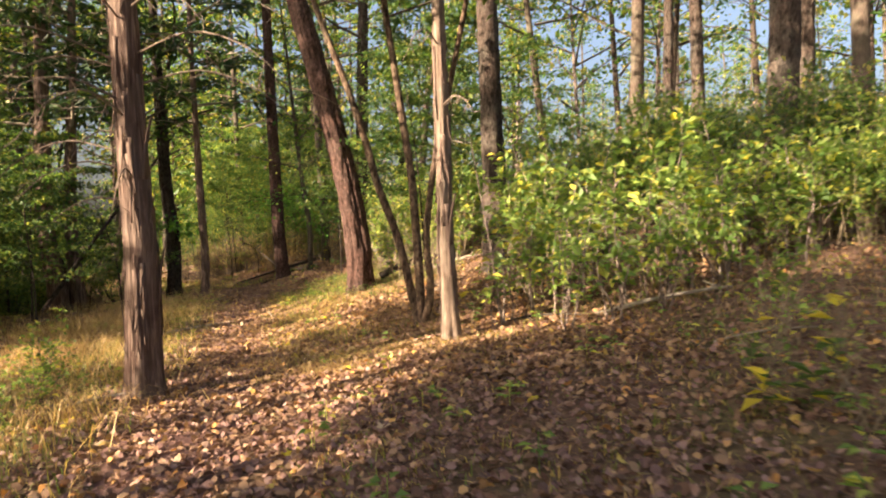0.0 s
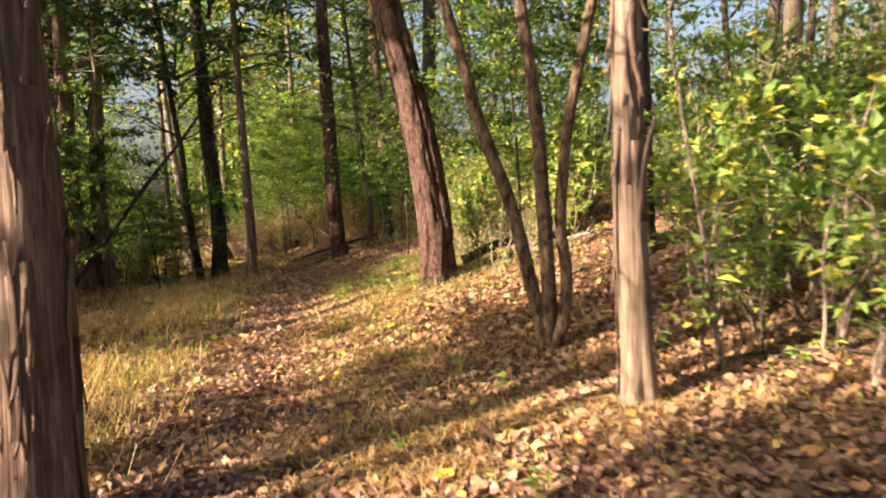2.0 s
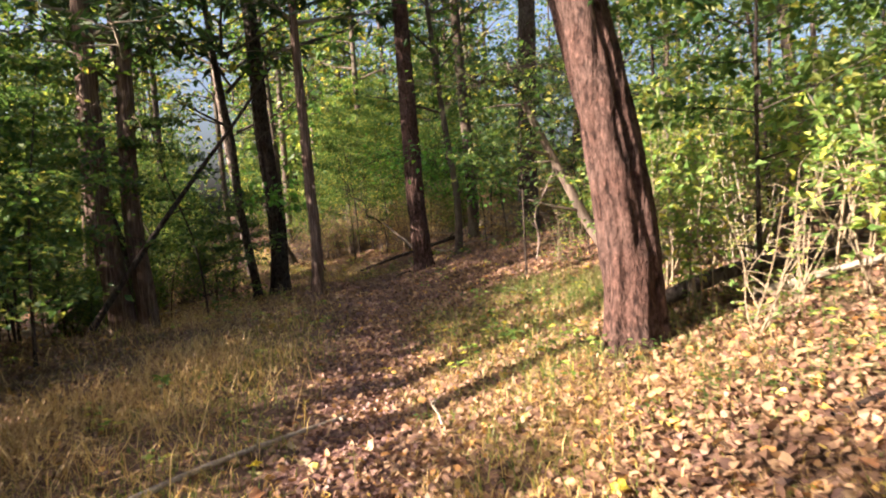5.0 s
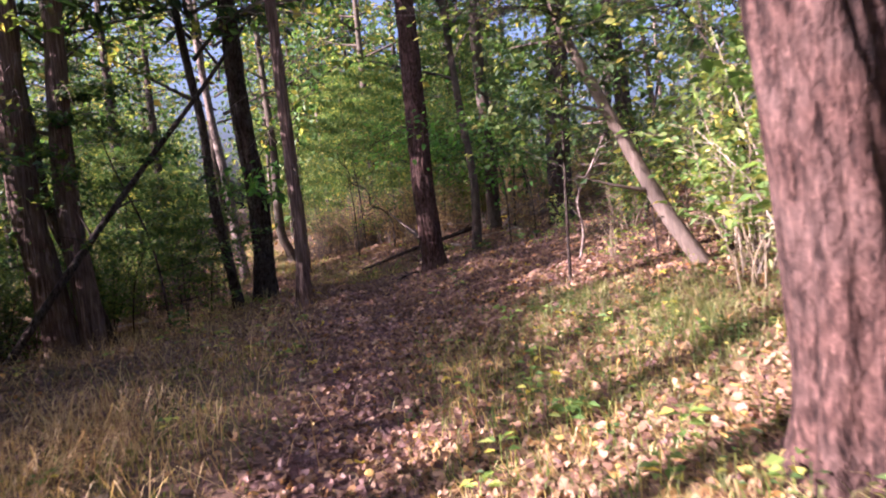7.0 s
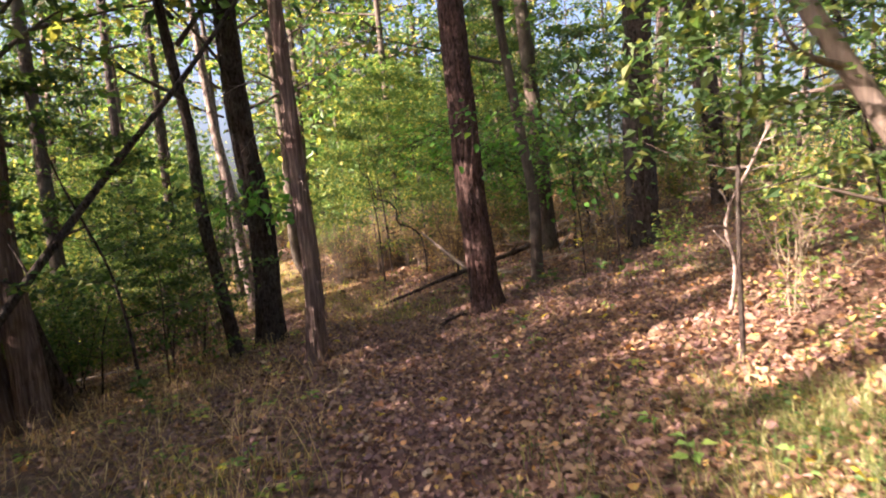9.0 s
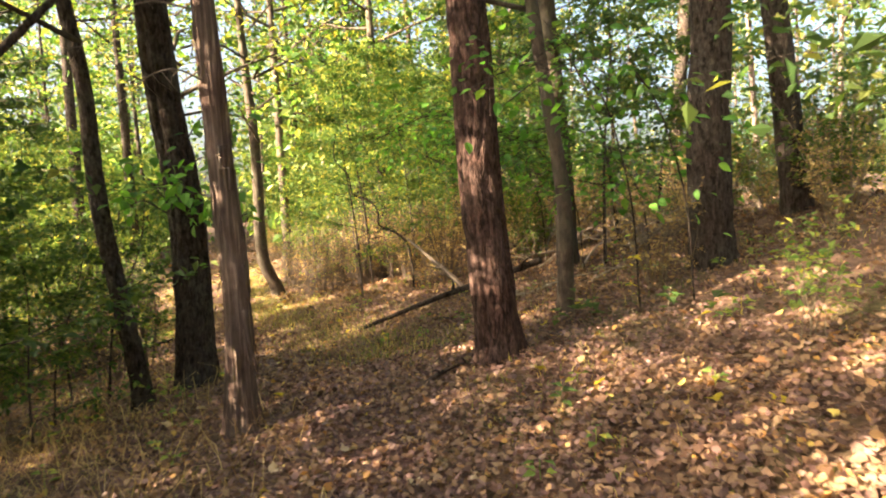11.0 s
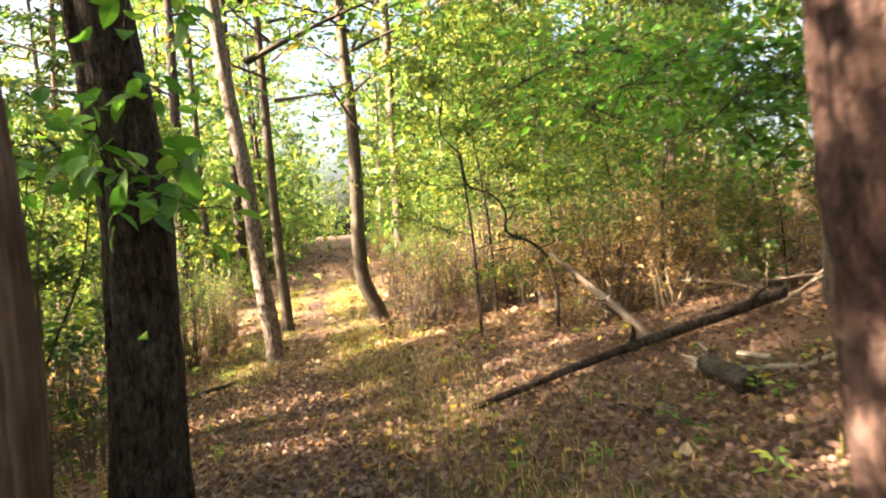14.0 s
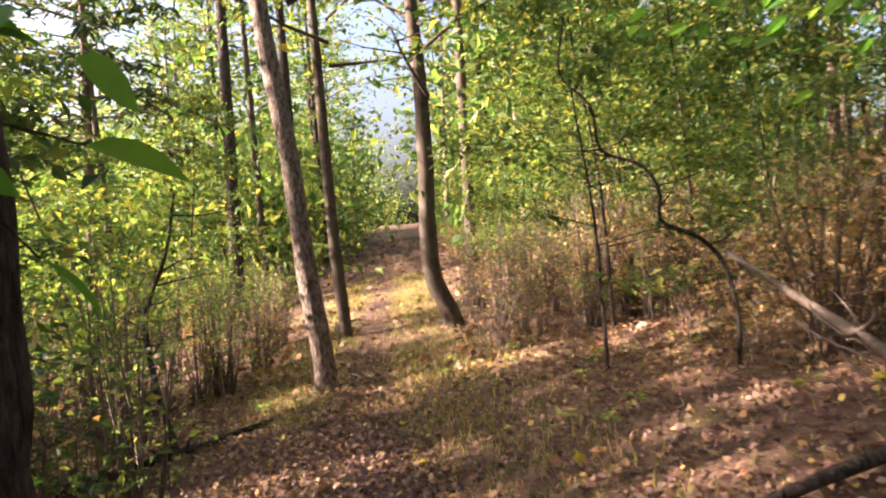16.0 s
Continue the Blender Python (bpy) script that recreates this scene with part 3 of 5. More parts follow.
# place, bend points (metres off the base), radius, bark relief, bark, height, crown
LANDMARKS = (
    ("cedar_tree", -2.69, 5.88, ((0.01, 0.0, 1.3), (-0.02, -0.01, 2.04), (-0.04, -0.02, 2.76)), 0.152, "cedar", M_CEDAR, 11, "cedar", "red cedar with shaggy peeling bark beside the trail"),
    ("cedar_tree", 0.06, 6.75, ((-0.02, 0.0, 0.97), (-0.03, 0.0, 1.85), (-0.03, 0.0, 2.71)), 0.088, "cedar", M_CEDAR_LIT, 9, "cedar", "slender cedar with stringy bark coloured pale for sunlight at the edge of the thicket"),
    ("leaning_pine", -1.54, 12.0, ((-0.05, 0.0, 0.98), (-0.19, 0.0, 1.94), (-0.39, 0.0, 2.88), (-1.3, 0.1, 6.5)), 0.22, "pine", M_PINE, 18, "c", "thick leaning pine with dark reddish plated bark and a flared root"),
    ("broadleaf_tree", 0.83, 10.88, ((0.01, 0.0, 1.32), (0.0, 0.0, 2.31)), 0.2, "pine", M_DARK, 16, "a", "dark-barked broadleaf tree standing behind the thicket"),
    ("cedar_tree", -10.78, 18.42, ((-0.23, -0.17, 2.8), (-0.22, -0.16, 4.48), (-0.19, -0.14, 6.68)), 0.27, "cedar", M_CEDAR, 13, "cedar", "old cedar with split sunlit bark, twin to another trunk"),
    ("cedar_tree", -10.35, 18.6, ((-0.12, -0.08, 2.74), (-0.06, -0.04, 4.44), (0.03, 0.02, 6.67)), 0.2, "cedar", M_CEDAR, 13, "cedar", "darker cedar trunk growing close against its twin"),
    ("broadleaf_tree", -9.19, 22.3, ((0.0, 0.0, 2.44), (-0.08, -0.06, 3.3), (-0.1, -0.1, 3.7), (-0.18, -0.12, 5.77)), 0.225, "pine", M_DARK, 17, "b", "dark furrowed trunk with green leaf sprays beside the trail"),
    ("cedar_tree", -7.38, 20.2, ((0.03, 0.03, 1.45), (0.0, 0.0, 2.21), (-0.02, -0.02, 2.94)), 0.125, "cedar", M_CEDAR, 13, "cedar", "straight brown cedar trunk with fibrous bark at the trail's edge"),
    ("broadleaf_tree", -9.5, 21.68, ((-0.1, -0.09, 1.16), (-0.22, -0.18, 2.38), (-0.27, -0.22, 3.85), (-0.33, -0.28, 4.42)), 0.11, "smooth", M_DARK, 12, "b", "slim dark trunk leaning a little downhill"),
    ("pine_tree", -5.24, 21.16, ((-0.03, 0.0, 0.6), (-0.08, 0.0, 1.27), (-0.11, 0.0, 2.48)), 0.2, "pine", M_PINE, 18, "c", "scarred pine with deeply plated bark where the trail bends"),
    ("broadleaf_tree", -2.97, 23.45, ((0.0, -0.01, 1.7), (0.07, -0.02, 2.91)), 0.25, "pine", M_DARK, 17, "a", "stout dark tree up the slope behind a tangle of branches"),
    ("young_tree", -4.68, 22.75, ((0.02, 0.0, 1.44), (-0.05, 0.0, 2.07), (-0.13, 0.0, 2.7)), 0.092, "smooth", M_GREY, 10, "b", "young smooth-barked tree with olive-grey trunk"),
    ("young_tree", -13.5, 33.0, ((-0.3, -0.17, 1.0), (-0.35, -0.19, 2.0), (-0.32, -0.18, 3.0), (-0.33, -0.19, 4.8), (-0.41, -0.23, 6.6)), 0.18, "smooth", M_GREY, 13, "b", "curved grey tree with a bowed foot beside the sunlit trail"),
    ("pale_tree", -13.13, 28.59, ((-0.13, -0.1, 1.6), (-0.23, -0.18, 3.2), (-0.4, -0.3, 4.8), (-0.46, -0.37, 5.7)), 0.15, "smooth", M_PALE, 15, "b", "pale sunlit trunk leaning over the trail"),
    ("young_tree", -16.1, 32.9, ((-0.1, -0.06, 2.2), (-0.16, -0.1, 5.0), (-0.22, -0.14, 8.0)), 0.14, "smooth", M_GREY, 14, "a", "slim grey trunk beside the pale leaning tree"),
    ("broadleaf_tree", -11.06, 19.82, ((-0.14, -0.14, 0.86), (-0.27, -0.27, 1.51), (-0.5, -0.48, 2.5), (-0.62, -0.58, 4.2)), 0.12, "smooth", M_DARK, 11, "b", "dark trunk leaning away down the slope"),
    ("broadleaf_tree", 4.73, 16.3, ((0.1, -0.03, 4.94),), 0.18, "smooth", M_GREY, 16, "a", "grey tree on the rise against the bright sky"),
    # shade put into the bark: grey trees here and at (8.08, 14.94) use M_DARK
    ("broadleaf_tree", 5.38, 16.1, ((0.13, -0.04, 4.76),), 0.13, "pine", M_DARK, 15, "b", "slim tree on the rise against the bright sky, bark darkened for shade"),
    ("broadleaf_tree", 6.1, 15.85, ((-0.03, 0.01, 4.6),), 0.17, "pine", M_DARK, 16, "b", "tree on the rise above the thicket, bark darkened for shade"),
    ("broadleaf_tree", 6.33, 12.47, ((0.1, -0.05, 3.49),), 0.28, "pine", M_DARK, 18, "a", "stout dark tree above the thicket on the rise"),
    ("broadleaf_tree", 8.08, 14.94, ((0.07, -0.04, 4.05),), 0.21, "pine", M_DARK, 17, "a", "tree standing behind a stouter one on the rise, bark darkened for shade"),
)
for k, (name, x, y, bend, r0, style, mat, height, crown, label) in enumerate(LANDMARKS):
    near = abs(float(trail_offset(x, y))) < 3.4 and y < 24
    made = standing_tree(name, x, y, bend, r0, style, mat, height, CROWN[crown], label, 31 + k, 96 if near else 24, 0.05 if near else 0.12, flare=0.4 if near else 0.3)
    if name == "cedar_tree":
        peeling_bark(*made, 90 if r0 > 0.15 else 55, 0.15, 3.4 if y < 15 else 4.5, 600 + k)
        if (x, y) == (-2.69, 5.88):
            dead_twigs(*made, ((2.0, 200, 0.9), (2.3, 150, 1.1), (2.6, 240, 1.3), (2.9, 180, 1.4), (3.1, 120, 1.0), (3.3, 270, 1.2), (3.5, 205, 1.6), (3.8, 20, 1.3), (3.4, 330, 1.0), (1.7, 215, 0.7), (2.15, 175, 1.5), (2.45, 265, 1.4), (2.75, 10, 1.5), (2.95, 225, 1.8), (3.0, 345, 1.6), (3.2, 60, 1.3), (2.6, 130, 1.5), (1.9, 285, 0.9)), 650, M_SNAG)
        else:
            dead_twigs(*made, ((3.0, 250, 0.8), (3.6, 200, 1.0), (4.1, 320, 1.1), (4.6, 280, 1.2), (2.4, 300, 0.6)), 651 + k, M_SNAG)
    if (x, y) == (-9.19, 22.3):
        spray_host = made[0]


def three_stemmed_tree(x, y):
    root = thing("three_stemmed_tree", x, y, float(ground_z(x, y)), "tree with three smooth grey stems rising from one root", "tree")
    stems = (((-0.02, 0.02, 0.15), (-0.09, 0.01, 0.48), (-0.25, 0.03, 1.17), (-0.46, 0.06, 1.77), (-0.6, 0.08, 2.34), (-0.74, 0.1, 2.8), (-1.3, 0.2, 4.4)),
             ((0.03, 0.0, 0.15), (0.03, -0.01, 0.45), (0.0, 0.0, 1.2), (-0.03, 0.0, 1.8), (-0.1, 0.0, 2.4), (-0.35, 0.1, 4.4)),
             ((0.1, -0.03, 0.15), (0.16, -0.02, 0.46), (0.13, -0.02, 1.0), (0.2, -0.03, 1.7), (0.35, -0.04, 2.4), (0.8, -0.2, 4.4)))
    for k, (bend, r0) in enumerate(zip(stems, (0.055, 0.058, 0.047))):
        me, line, r = trunk_mesh(bend, r0, 8.5, "smooth", M_BROWN, 70 + k, 36, 0.05, 0.35)
        part("trunk", me, root)
        bg, lg = limbs_and_leaves(line, r, 3.6, 12, 1.9, 900, 0.16, 80 + k)
        part("branching", bg.mesh("branching", M_GREY), root)
        part("crown", lg.mesh("crown", M_LEAF, False), root)


three_stemmed_tree(-0.34, 8.25)


def unseen_shade_tree(x, y, low, top, reach, leaf_n, seed):
    """A broadleaf tree added out of view for shade, its crown between two heights of the world."""
    z = float(ground_z(x, y))
    root, line, r = standing_tree("broadleaf_tree", x, y, ((0.1, 0.05, 2.0), (0.0, 0.1, 4.0)), 0.15, "pine", M_DARK, top - z, None, "broadleaf tree with a thin green crown, added out of view for shade", seed, group="spreading trees")
    bg, lg = limbs_and_leaves(line, r, low - z, 16, reach, leaf_n, 0.16, seed + 5)
    part("branching", bg.mesh("branching", M_DARK), root)
    part("crown", lg.mesh("crown", M_LEAF, False), root)


# each stands unseen on a sun ray, to shade stems or ground by the trail
for k, (x, y, low, top, reach, leaf_n) in enumerate(((-7.3, 4.2, 3.0, 5.4, 0.8, 1200), (-5.9, 0.1, 3.2, 6.0, 1.4, 5200), (-5.1, -1.4, 3.2, 6.2, 1.5, 6500), (-9.2, -1.4, 4.4, 8.0, 1.2, 5500), (-9.9, 3.2, 5.0, 10.0, 1.5, 2400), (-8.6, 7.95, 6.2, 10.0, 1.0, 1800), (-17.6, 17.4, 5.2, 9.5, 1.7, 1800), (-18.8, 19.3, 5.2, 9.5, 1.7, 3200), (-19.9, 21.0, 5.4, 9.2, 1.5, 2400))):
    unseen_shade_tree(x, y, low, top, reach, leaf_n, 960 + k)


def leafy_spray(root, stem, leaf_n, leaf_len, wood, mat, seed, wide=0.25):
    """A side branch with broad leaves on it; stem points are metres off the tree's base."""
    rg = np.random.default_rng(seed)
    line = spline(stem, 14)
    bg, lg = Geo(), Geo()
    tube(bg, line, np.linspace(0.012, 0.004, 14), 6)
    i = rg.integers(4, 14, leaf_n)
    off = rg.normal(size=(leaf_n, 3)) * wide * np.array([1, 1, 0.55])
    at = line[i] + off
    for a, b in zip(line[i][::4], at[::4]):
        tube(bg, [a, (a + b) / 2 + np.array([0, 0, 0.02]), b], (0.0035, 0.0028, 0.0018), 4)
    size = leaf_len * (0.6 + 0.6 * rg.random(leaf_n))
    broad_leaves(lg, at, off * np.array([1, 1, 0.2]) + rg.normal(size=(leaf_n, 3)) * 0.12 - np.array([0, 0, 0.08]), np.array([0, 0, 1.0]) + rg.normal(size=(leaf_n, 3)) * 0.4, size, size * 0.6)
    part("side_branch", bg.mesh("side_branch", wood), root)
    tagged(part("leaf_spray", lg.mesh("leaf_spray", mat, False), root), kind="stuff")


# ---- understorey ----
def sapling_variant(height, seed, leaf_n, leaf_len, mat=M_LEAF, wood=M_DARK, reach=1.5, start=0.9, count=16, flat=0.66, rise=0.25):
    rg = np.random.default_rng(seed)
    lean = rg.normal(size=2) * 0.09
    pts = [(0, 0, -0.15), (lean[0] * height * 0.3, lean[1] * height * 0.3, height * 0.4), (lean[0] * height, lean[1] * height, height * 0.75), (lean[0] * height * 1.5, lean[1] * height * 1.2, height)]
    line = spline(pts, 22)
    r = np.linspace(0.007 + 0.0048 * height, 0.005, 22)
    g = Geo()
    tube(g, line, r, 8, RELIEF["smooth"](seed))
    bg, lg = limbs_and_leaves(line, r, start, count, reach, leaf_n, leaf_len, seed + 1, rise=rise, flat=flat, twigs=4, spread=0.4)
    return g.mesh("trunk", wood), bg.mesh("branching", wood), lg.mesh("foliage", mat, False)


def shrub_variant(height, seed, stems, leaf_n, leaf_len, mat=M_LEAF_YOUNG, wood=M_STEM, spread=0.5, apart=True, thick=1.0, low=2):
    """Several thin stems from one root, side twigs, small leaves."""
    rg = np.random.default_rng(seed)
    made, lg = [], Geo()
    spots = []
    for s in range(stems):
        if apart or not made:
            made.append(Geo())
        sg = made[-1]
        az, out = rg.random() * 6.28, spread * (0.25 + 0.75 * rg.random())
        h = height * (0.55 + 0.5 * rg.random())
        top = np.array([math.cos(az) * out, math.sin(az) * out, h])
        root = np.array([math.cos(az) * 0.05, math.sin(az) * 0.05, -0.08]) + np.append(rg.normal(size=2) * 0.06, 0)
        mid = root * 0.45 + top * 0.55 + np.append(rg.normal(size=2) * 0.07, 0.06 * h)
        li = spline([root, root * 0.75 + top * 0.25 + np.append(rg.normal(size=2) * 0.03, 0), mid, top], 10)
        tube(sg, li if apart else li[::3], np.linspace(0.006 + 0.0022 * height, 0.002, 10 if apart else 4) * thick, 5 if apart else 3)
        for t in range(9 if apart else 6):
            a = li[low + t % (10 - low)]
            d = unit(1, rg)[0] * np.array([1, 1, 0.5]) + np.array([0, 0, 0.3])
            b = a + d * height * (0.1 + 0.17 * rg.random())
            tube(sg, [a, (a + b) / 2 + rg.normal(size=3) * 0.025, b], np.linspace(0.0036, 0.0012, 3), 4 if apart else 3)
            spots.append((a, b))
        spots.append((li[5], li[9]))
    e = np.array(spots)
    pick = rg.integers(0, len(e), leaf_n)
    d = e[pick, 1] - e[pick, 0]
    at = e[pick, 0] + d * (0.2 + 0.85 * rg.random((leaf_n, 1))) + rg.normal(size=(leaf_n, 3)) * 0.025
    along = unit(leaf_n, rg) * np.array([1, 1, 0.5]) + d * 1.5
    size = leaf_len * (0.5 + 0.8 * rg.random(leaf_n))
    leaves(lg, at, along, np.array([0, 0, 1.0]) + rg.normal(size=(leaf_n, 3)) * 0.5, size, size * 0.55, 0.2, 0.15)
    return [g.mesh("stem" if apart else "twig_mass", wood) for g in made] + [lg.mesh("foliage", mat, False)]


def planted(name, parts, x, y, label, category, turn=0.0, size=1.0, tall=1.0, group="", lean=(0, 0)):
    root = thing(name, x, y, float(ground_z(x, y)), label, category, group)
    root.rotation_euler = (lean[0], lean[1], turn)
    root.scale = (size, size, size * tall)
    for me in parts:
        part(me.name.split(".")[0], me, root)
    return root


SAPLINGS = [sapling_variant(4.2, 101, 2600, 0.11), sapling_variant(5.5, 102, 3600, 0.11, reach=2.0, count=22),
            sapling_variant(3.2, 103, 1800, 0.1, reach=1.3), sapling_variant(6.5, 104, 4200, 0.12, reach=2.3, count=24, start=1.6)]
SUNNY = [sapling_variant(4.6, 111, 2800, 0.1, M_LEAF_SUN, M_DARK, reach=1.7), sapling_variant(6.0, 112, 3800, 0.11, M_LEAF_SUN, M_GREY, reach=2.0, count=22)]
SHRUBS = [shrub_variant(1.5, 121, 6, 420, 0.095, low=4), shrub_variant(1.9, 122, 6, 520, 0.1, low=4), shrub_variant(1.2, 123, 5, 260, 0.085, low=4), shrub_variant(1.1, 124, 7, 110, 0.06, M_LEAF_YOUNG, M_STEM, 0.6)]
BRUSH = [shrub_variant(1.4, 131, 12, 620, 0.06, M_HAY, M_STEM, 0.75, False), shrub_variant(1.7, 132, 12, 1100, 0.07, M_LEAF_SUN, M_STEM, 0.8, False), shrub_variant(1.6, 133, 10, 1100, 0.075, M_LEAF, M_DARK, 0.8, False)]

LAB_SAP = "understorey sapling with flat sprays of green leaves"
LAB_SUN = "sunlit sapling with thin yellow-green leaves"
LAB_SHRUB = "thin-stemmed shrub with sparse yellow-green leaves and pale stems"
LAB_BRUSH = "tangled forest brush with small leaves and dry twigs"

# green saplings beside the trail
for k, (x, y, v, s) in enumerate(((-9.6, 19.6, 0, 1.0), (-11.3, 16.0, 3, 0.9), (-12.6, 19.0, 1, 1.1), (-2.7, 17.1, 2, 1.0), (-3.9, 27.0, 1, 1.0), (-4.2, 25.6, 0, 1.1),
                                 (-1.6, 20.2, 1, 1.0), (-0.6, 17.8, 3, 1.0), (0.2, 14.6, 1, 1.0), (1.6, 12.6, 0, 1.1), (-0.4, 12.9, 0, 0.95),
                                 (-3.2, 28.2, 0, 1.2), (-8.8, 14.0, 0, 1.0), (-7.2, 11.6, 2, 0.9))):
    planted("sapling", SAPLINGS[v], x, y, LAB_SAP, "sapling", k * 1.9, s, group="understorey saplings")
for k, (x, y, v, s) in enumerate(((-8.6, 30.6, 0, 1.0), (-10.0, 32.6, 1, 1.0), (-9.2, 28.4, 0, 0.9), (-6.4, 32.5, 1, 1.1), (-11.9, 36.0, 1, 1.1), (-18.0, 28.6, 0, 1.0), (-16.6, 27.4, 1, 1.0), (-14.6, 25.0, 0, 1.0), (-18.6, 31.0, 1, 1.0), (-13.5, 38.5, 0, 1.2),
                                 (-8.0, 36.0, 1, 1.2))):
    planted("sapling", SUNNY[v], x, y, LAB_SUN, "sapling", k * 2.3, s, group="sunlit saplings")

rs = np.random.default_rng(5)
# the sunlit thicket on the right bank
for k in range(46):
    f = rs.random()
    x = 0.95 + 6.0 * f + rs.normal() * 0.3
    y = 7.7 + 0.5 * f + abs(rs.normal()) * 1.3
    planted("shrub", SHRUBS[k % 4], x, y, LAB_SHRUB, "shrub", rs.random() * 6.28, 0.7 + 0.5 * rs.random(), 1.0, "thicket shrubs")
for k in range(60):
    x, y = 1.4 + 9 * rs.random(), 9.4 + 5.5 * rs.random()
    planted("leafy_bush", BRUSH[1 + k % 2], x, y, LAB_BRUSH, "shrub", rs.random() * 6.28, 0.8 + 0.6 * rs.random(), 1.1, "forest brush")
# shrubs near the leaning pine, at the left edge and round the dead tree
for k, (x, y, v, s) in enumerate(((-0.75, 11.75, 3, 0.9), (-0.4, 12.2, 3, 1.1), (-0.95, 12.5, 0, 0.9), (0.1, 12.0, 0, 1.0), (-1.2, 13.0, 3, 1.0), (-1.35, 14.6, 1, 0.9), (-0.8, 15.6, 1, 1.1), (-1.0, 16.8, 1, 1.1), (-0.5, 14.0, 1, 1.0), (0.4, 15.8, 0, 1.1),
                                 (-3.3, 5.2, 2, 0.6), (-3.7, 6.0, 2, 0.7), (-3.1, 4.5, 2, 0.5), (-4.3, 5.0, 0, 0.6), (-4.8, 6.6, 2, 0.8), (2.2, 4.6, 3, 0.8), (2.7, 5.2, 2, 0.9), (3.4, 4.2, 3, 0.8),
                                 (-1.0, 13.6, 1, 1.1), (-0.6, 14.7, 1, 1.2), (-0.3, 15.2, 0, 1.2), (-1.15, 15.3, 0, 1.1), (-0.9, 16.2, 1, 1.2), (-0.2, 16.5, 1, 1.3), (0.5, 13.6, 1, 1.3), (-0.5, 17.4, 1, 1.2), (-1.4, 17.6, 0, 1.1), (0.3, 12.9, 1, 1.2), (-2.1, 17.8, 3, 1.0), (-1.9, 19.0, 0, 0.9), (-2.9, 20.0, 2, 0.8))):
    planted("shrub", SHRUBS[v], x, y, LAB_SHRUB, "shrub", k * 1.3, s, group="trailside shrubs")
# pale upright shoots along the thicket's sunlit foot, and thin-stemmed brush where the trail goes on
SHOOTS = [shrub_variant(1.75, 151, 4, 190, 0.12, M_LEAF_YOUNG, M_PALE, 0.3, True, 1.5, 4), shrub_variant(1.3, 152, 5, 130, 0.11, M_LEAF_YOUNG, M_PALE, 0.4, True, 1.4, 4)]
for k, (x, y, v, s) in enumerate(((1.2, 6.5, 1, 0.9), (1.7, 6.65, 0, 1.0), (2.5, 7.25, 0, 1.1), (1.46, 7.9, 1, 1.2), (2.8, 7.75, 0, 1.1), (0.62, 7.15, 1, 0.9), (2.1, 7.4, 1, 1.2), (3.3, 7.9, 0, 1.2), (0.95, 7.6, 0, 0.9), (1.9, 8.1, 0, 1.2), (3.7, 8.3, 1, 1.3), (2.3, 6.9, 1, 0.9), (3.0, 7.2, 0, 0.9), (1.35, 7.2, 0, 1.0), (4.2, 8.0, 0, 1.1), (4.8, 8.5, 1, 1.2))):
    planted("shrub", SHOOTS[v], x, y, "shrub of pale upright shoots with bright yellow-green leaves", "shrub", k * 1.7, s, group="pale shoots")
# dry-twigged bushes whose pale leaf and wood colours stand in for strong sunlight
LIT_BUSH = [shrub_variant(1.7, 181, 9, 900, 0.055, M_GREEN, M_DEAD, 0.7, False, 1.2), shrub_variant(1.4, 182, 9, 700, 0.05, M_GREEN, M_DEAD, 0.7, False, 1.2)]
for k, (x, y) in enumerate(((-1.15, 14.9), (-0.85, 15.7), (-1.1, 16.5), (-0.45, 15.0), (-0.6, 16.4), (-0.9, 14.2), (-0.3, 13.7))):
    planted("pale_bush", LIT_BUSH[k % 2], x, y, "dry bush with many twigs and small leaves coloured pale for sunlight", "shrub", k * 1.9, 1.0 + 0.1 * (k % 3), 1.1, "pale bushes")
STEMMY = [shrub_variant(2.3, 161, 13, 260, 0.07, M_LEAF_YOUNG, M_SNAG, 0.5, False, 1.3), shrub_variant(1.7, 162, 15, 200, 0.06, M_HAY, M_SNAG, 0.55, False, 1.2)]
placed = 0
while placed < 70:
    x, y = rs.uniform(-19, -3), rs.uniform(23.5, 36)
    d = float(trail_offset(x, y))
    if not (-6.5 < d < -1.9 or (1.9 < d < 6.5 and y > 29.5)):
        continue
    planted("thin_stemmed_brush", STEMMY[placed % 2], x, y, "brush of many thin brown stems with few leaves", "shrub", rs.random() * 6.28, 0.8 + 0.5 * rs.random(), 1.0, "thin-stemmed brush")
    placed += 1
# brush on both sides further in
count = 0
while count < 285:
    x, y = rs.uniform(-32, 9), rs.uniform(6, 52)
    d = float(trail_offset(x, y))
    if d < -20 or d > 16 or (y < 31 and -4.2 < d < 3.6) or (d > 0 and y < 14 and d < 9) or -2.6 < d < 2.3:
        continue
    if 24 < y < 31 and 0 < d < 4.5:
        continue
    v = 2 if (d < 0 and y < 24) else (0 if rs.random() < 0.35 else 1)
    planted("brush", BRUSH[v], x, y, LAB_BRUSH, "shrub", rs.random() * 6.28, 0.8 + 0.8 * rs.random(), 1.0, "forest brush")
    count += 1


LOW = [sapling_variant(2.6, 141, 1500, 0.1, M_LEAF, M_DARK, 1.2, 0.35, 14), sapling_variant(3.4, 142, 2000, 0.1, M_LEAF, M_DARK, 1.5, 0.5, 16)]
# a row of saplings added below the trail to keep the low sun off it
SHADE_ROW = [sapling_variant(3.5, 171, 1800, 0.11, M_LEAF, M_DARK, 1.5, 0.8, 16), sapling_variant(5.2, 172, 2600, 0.12, M_LEAF, M_DARK, 1.8, 0.9, 20)]
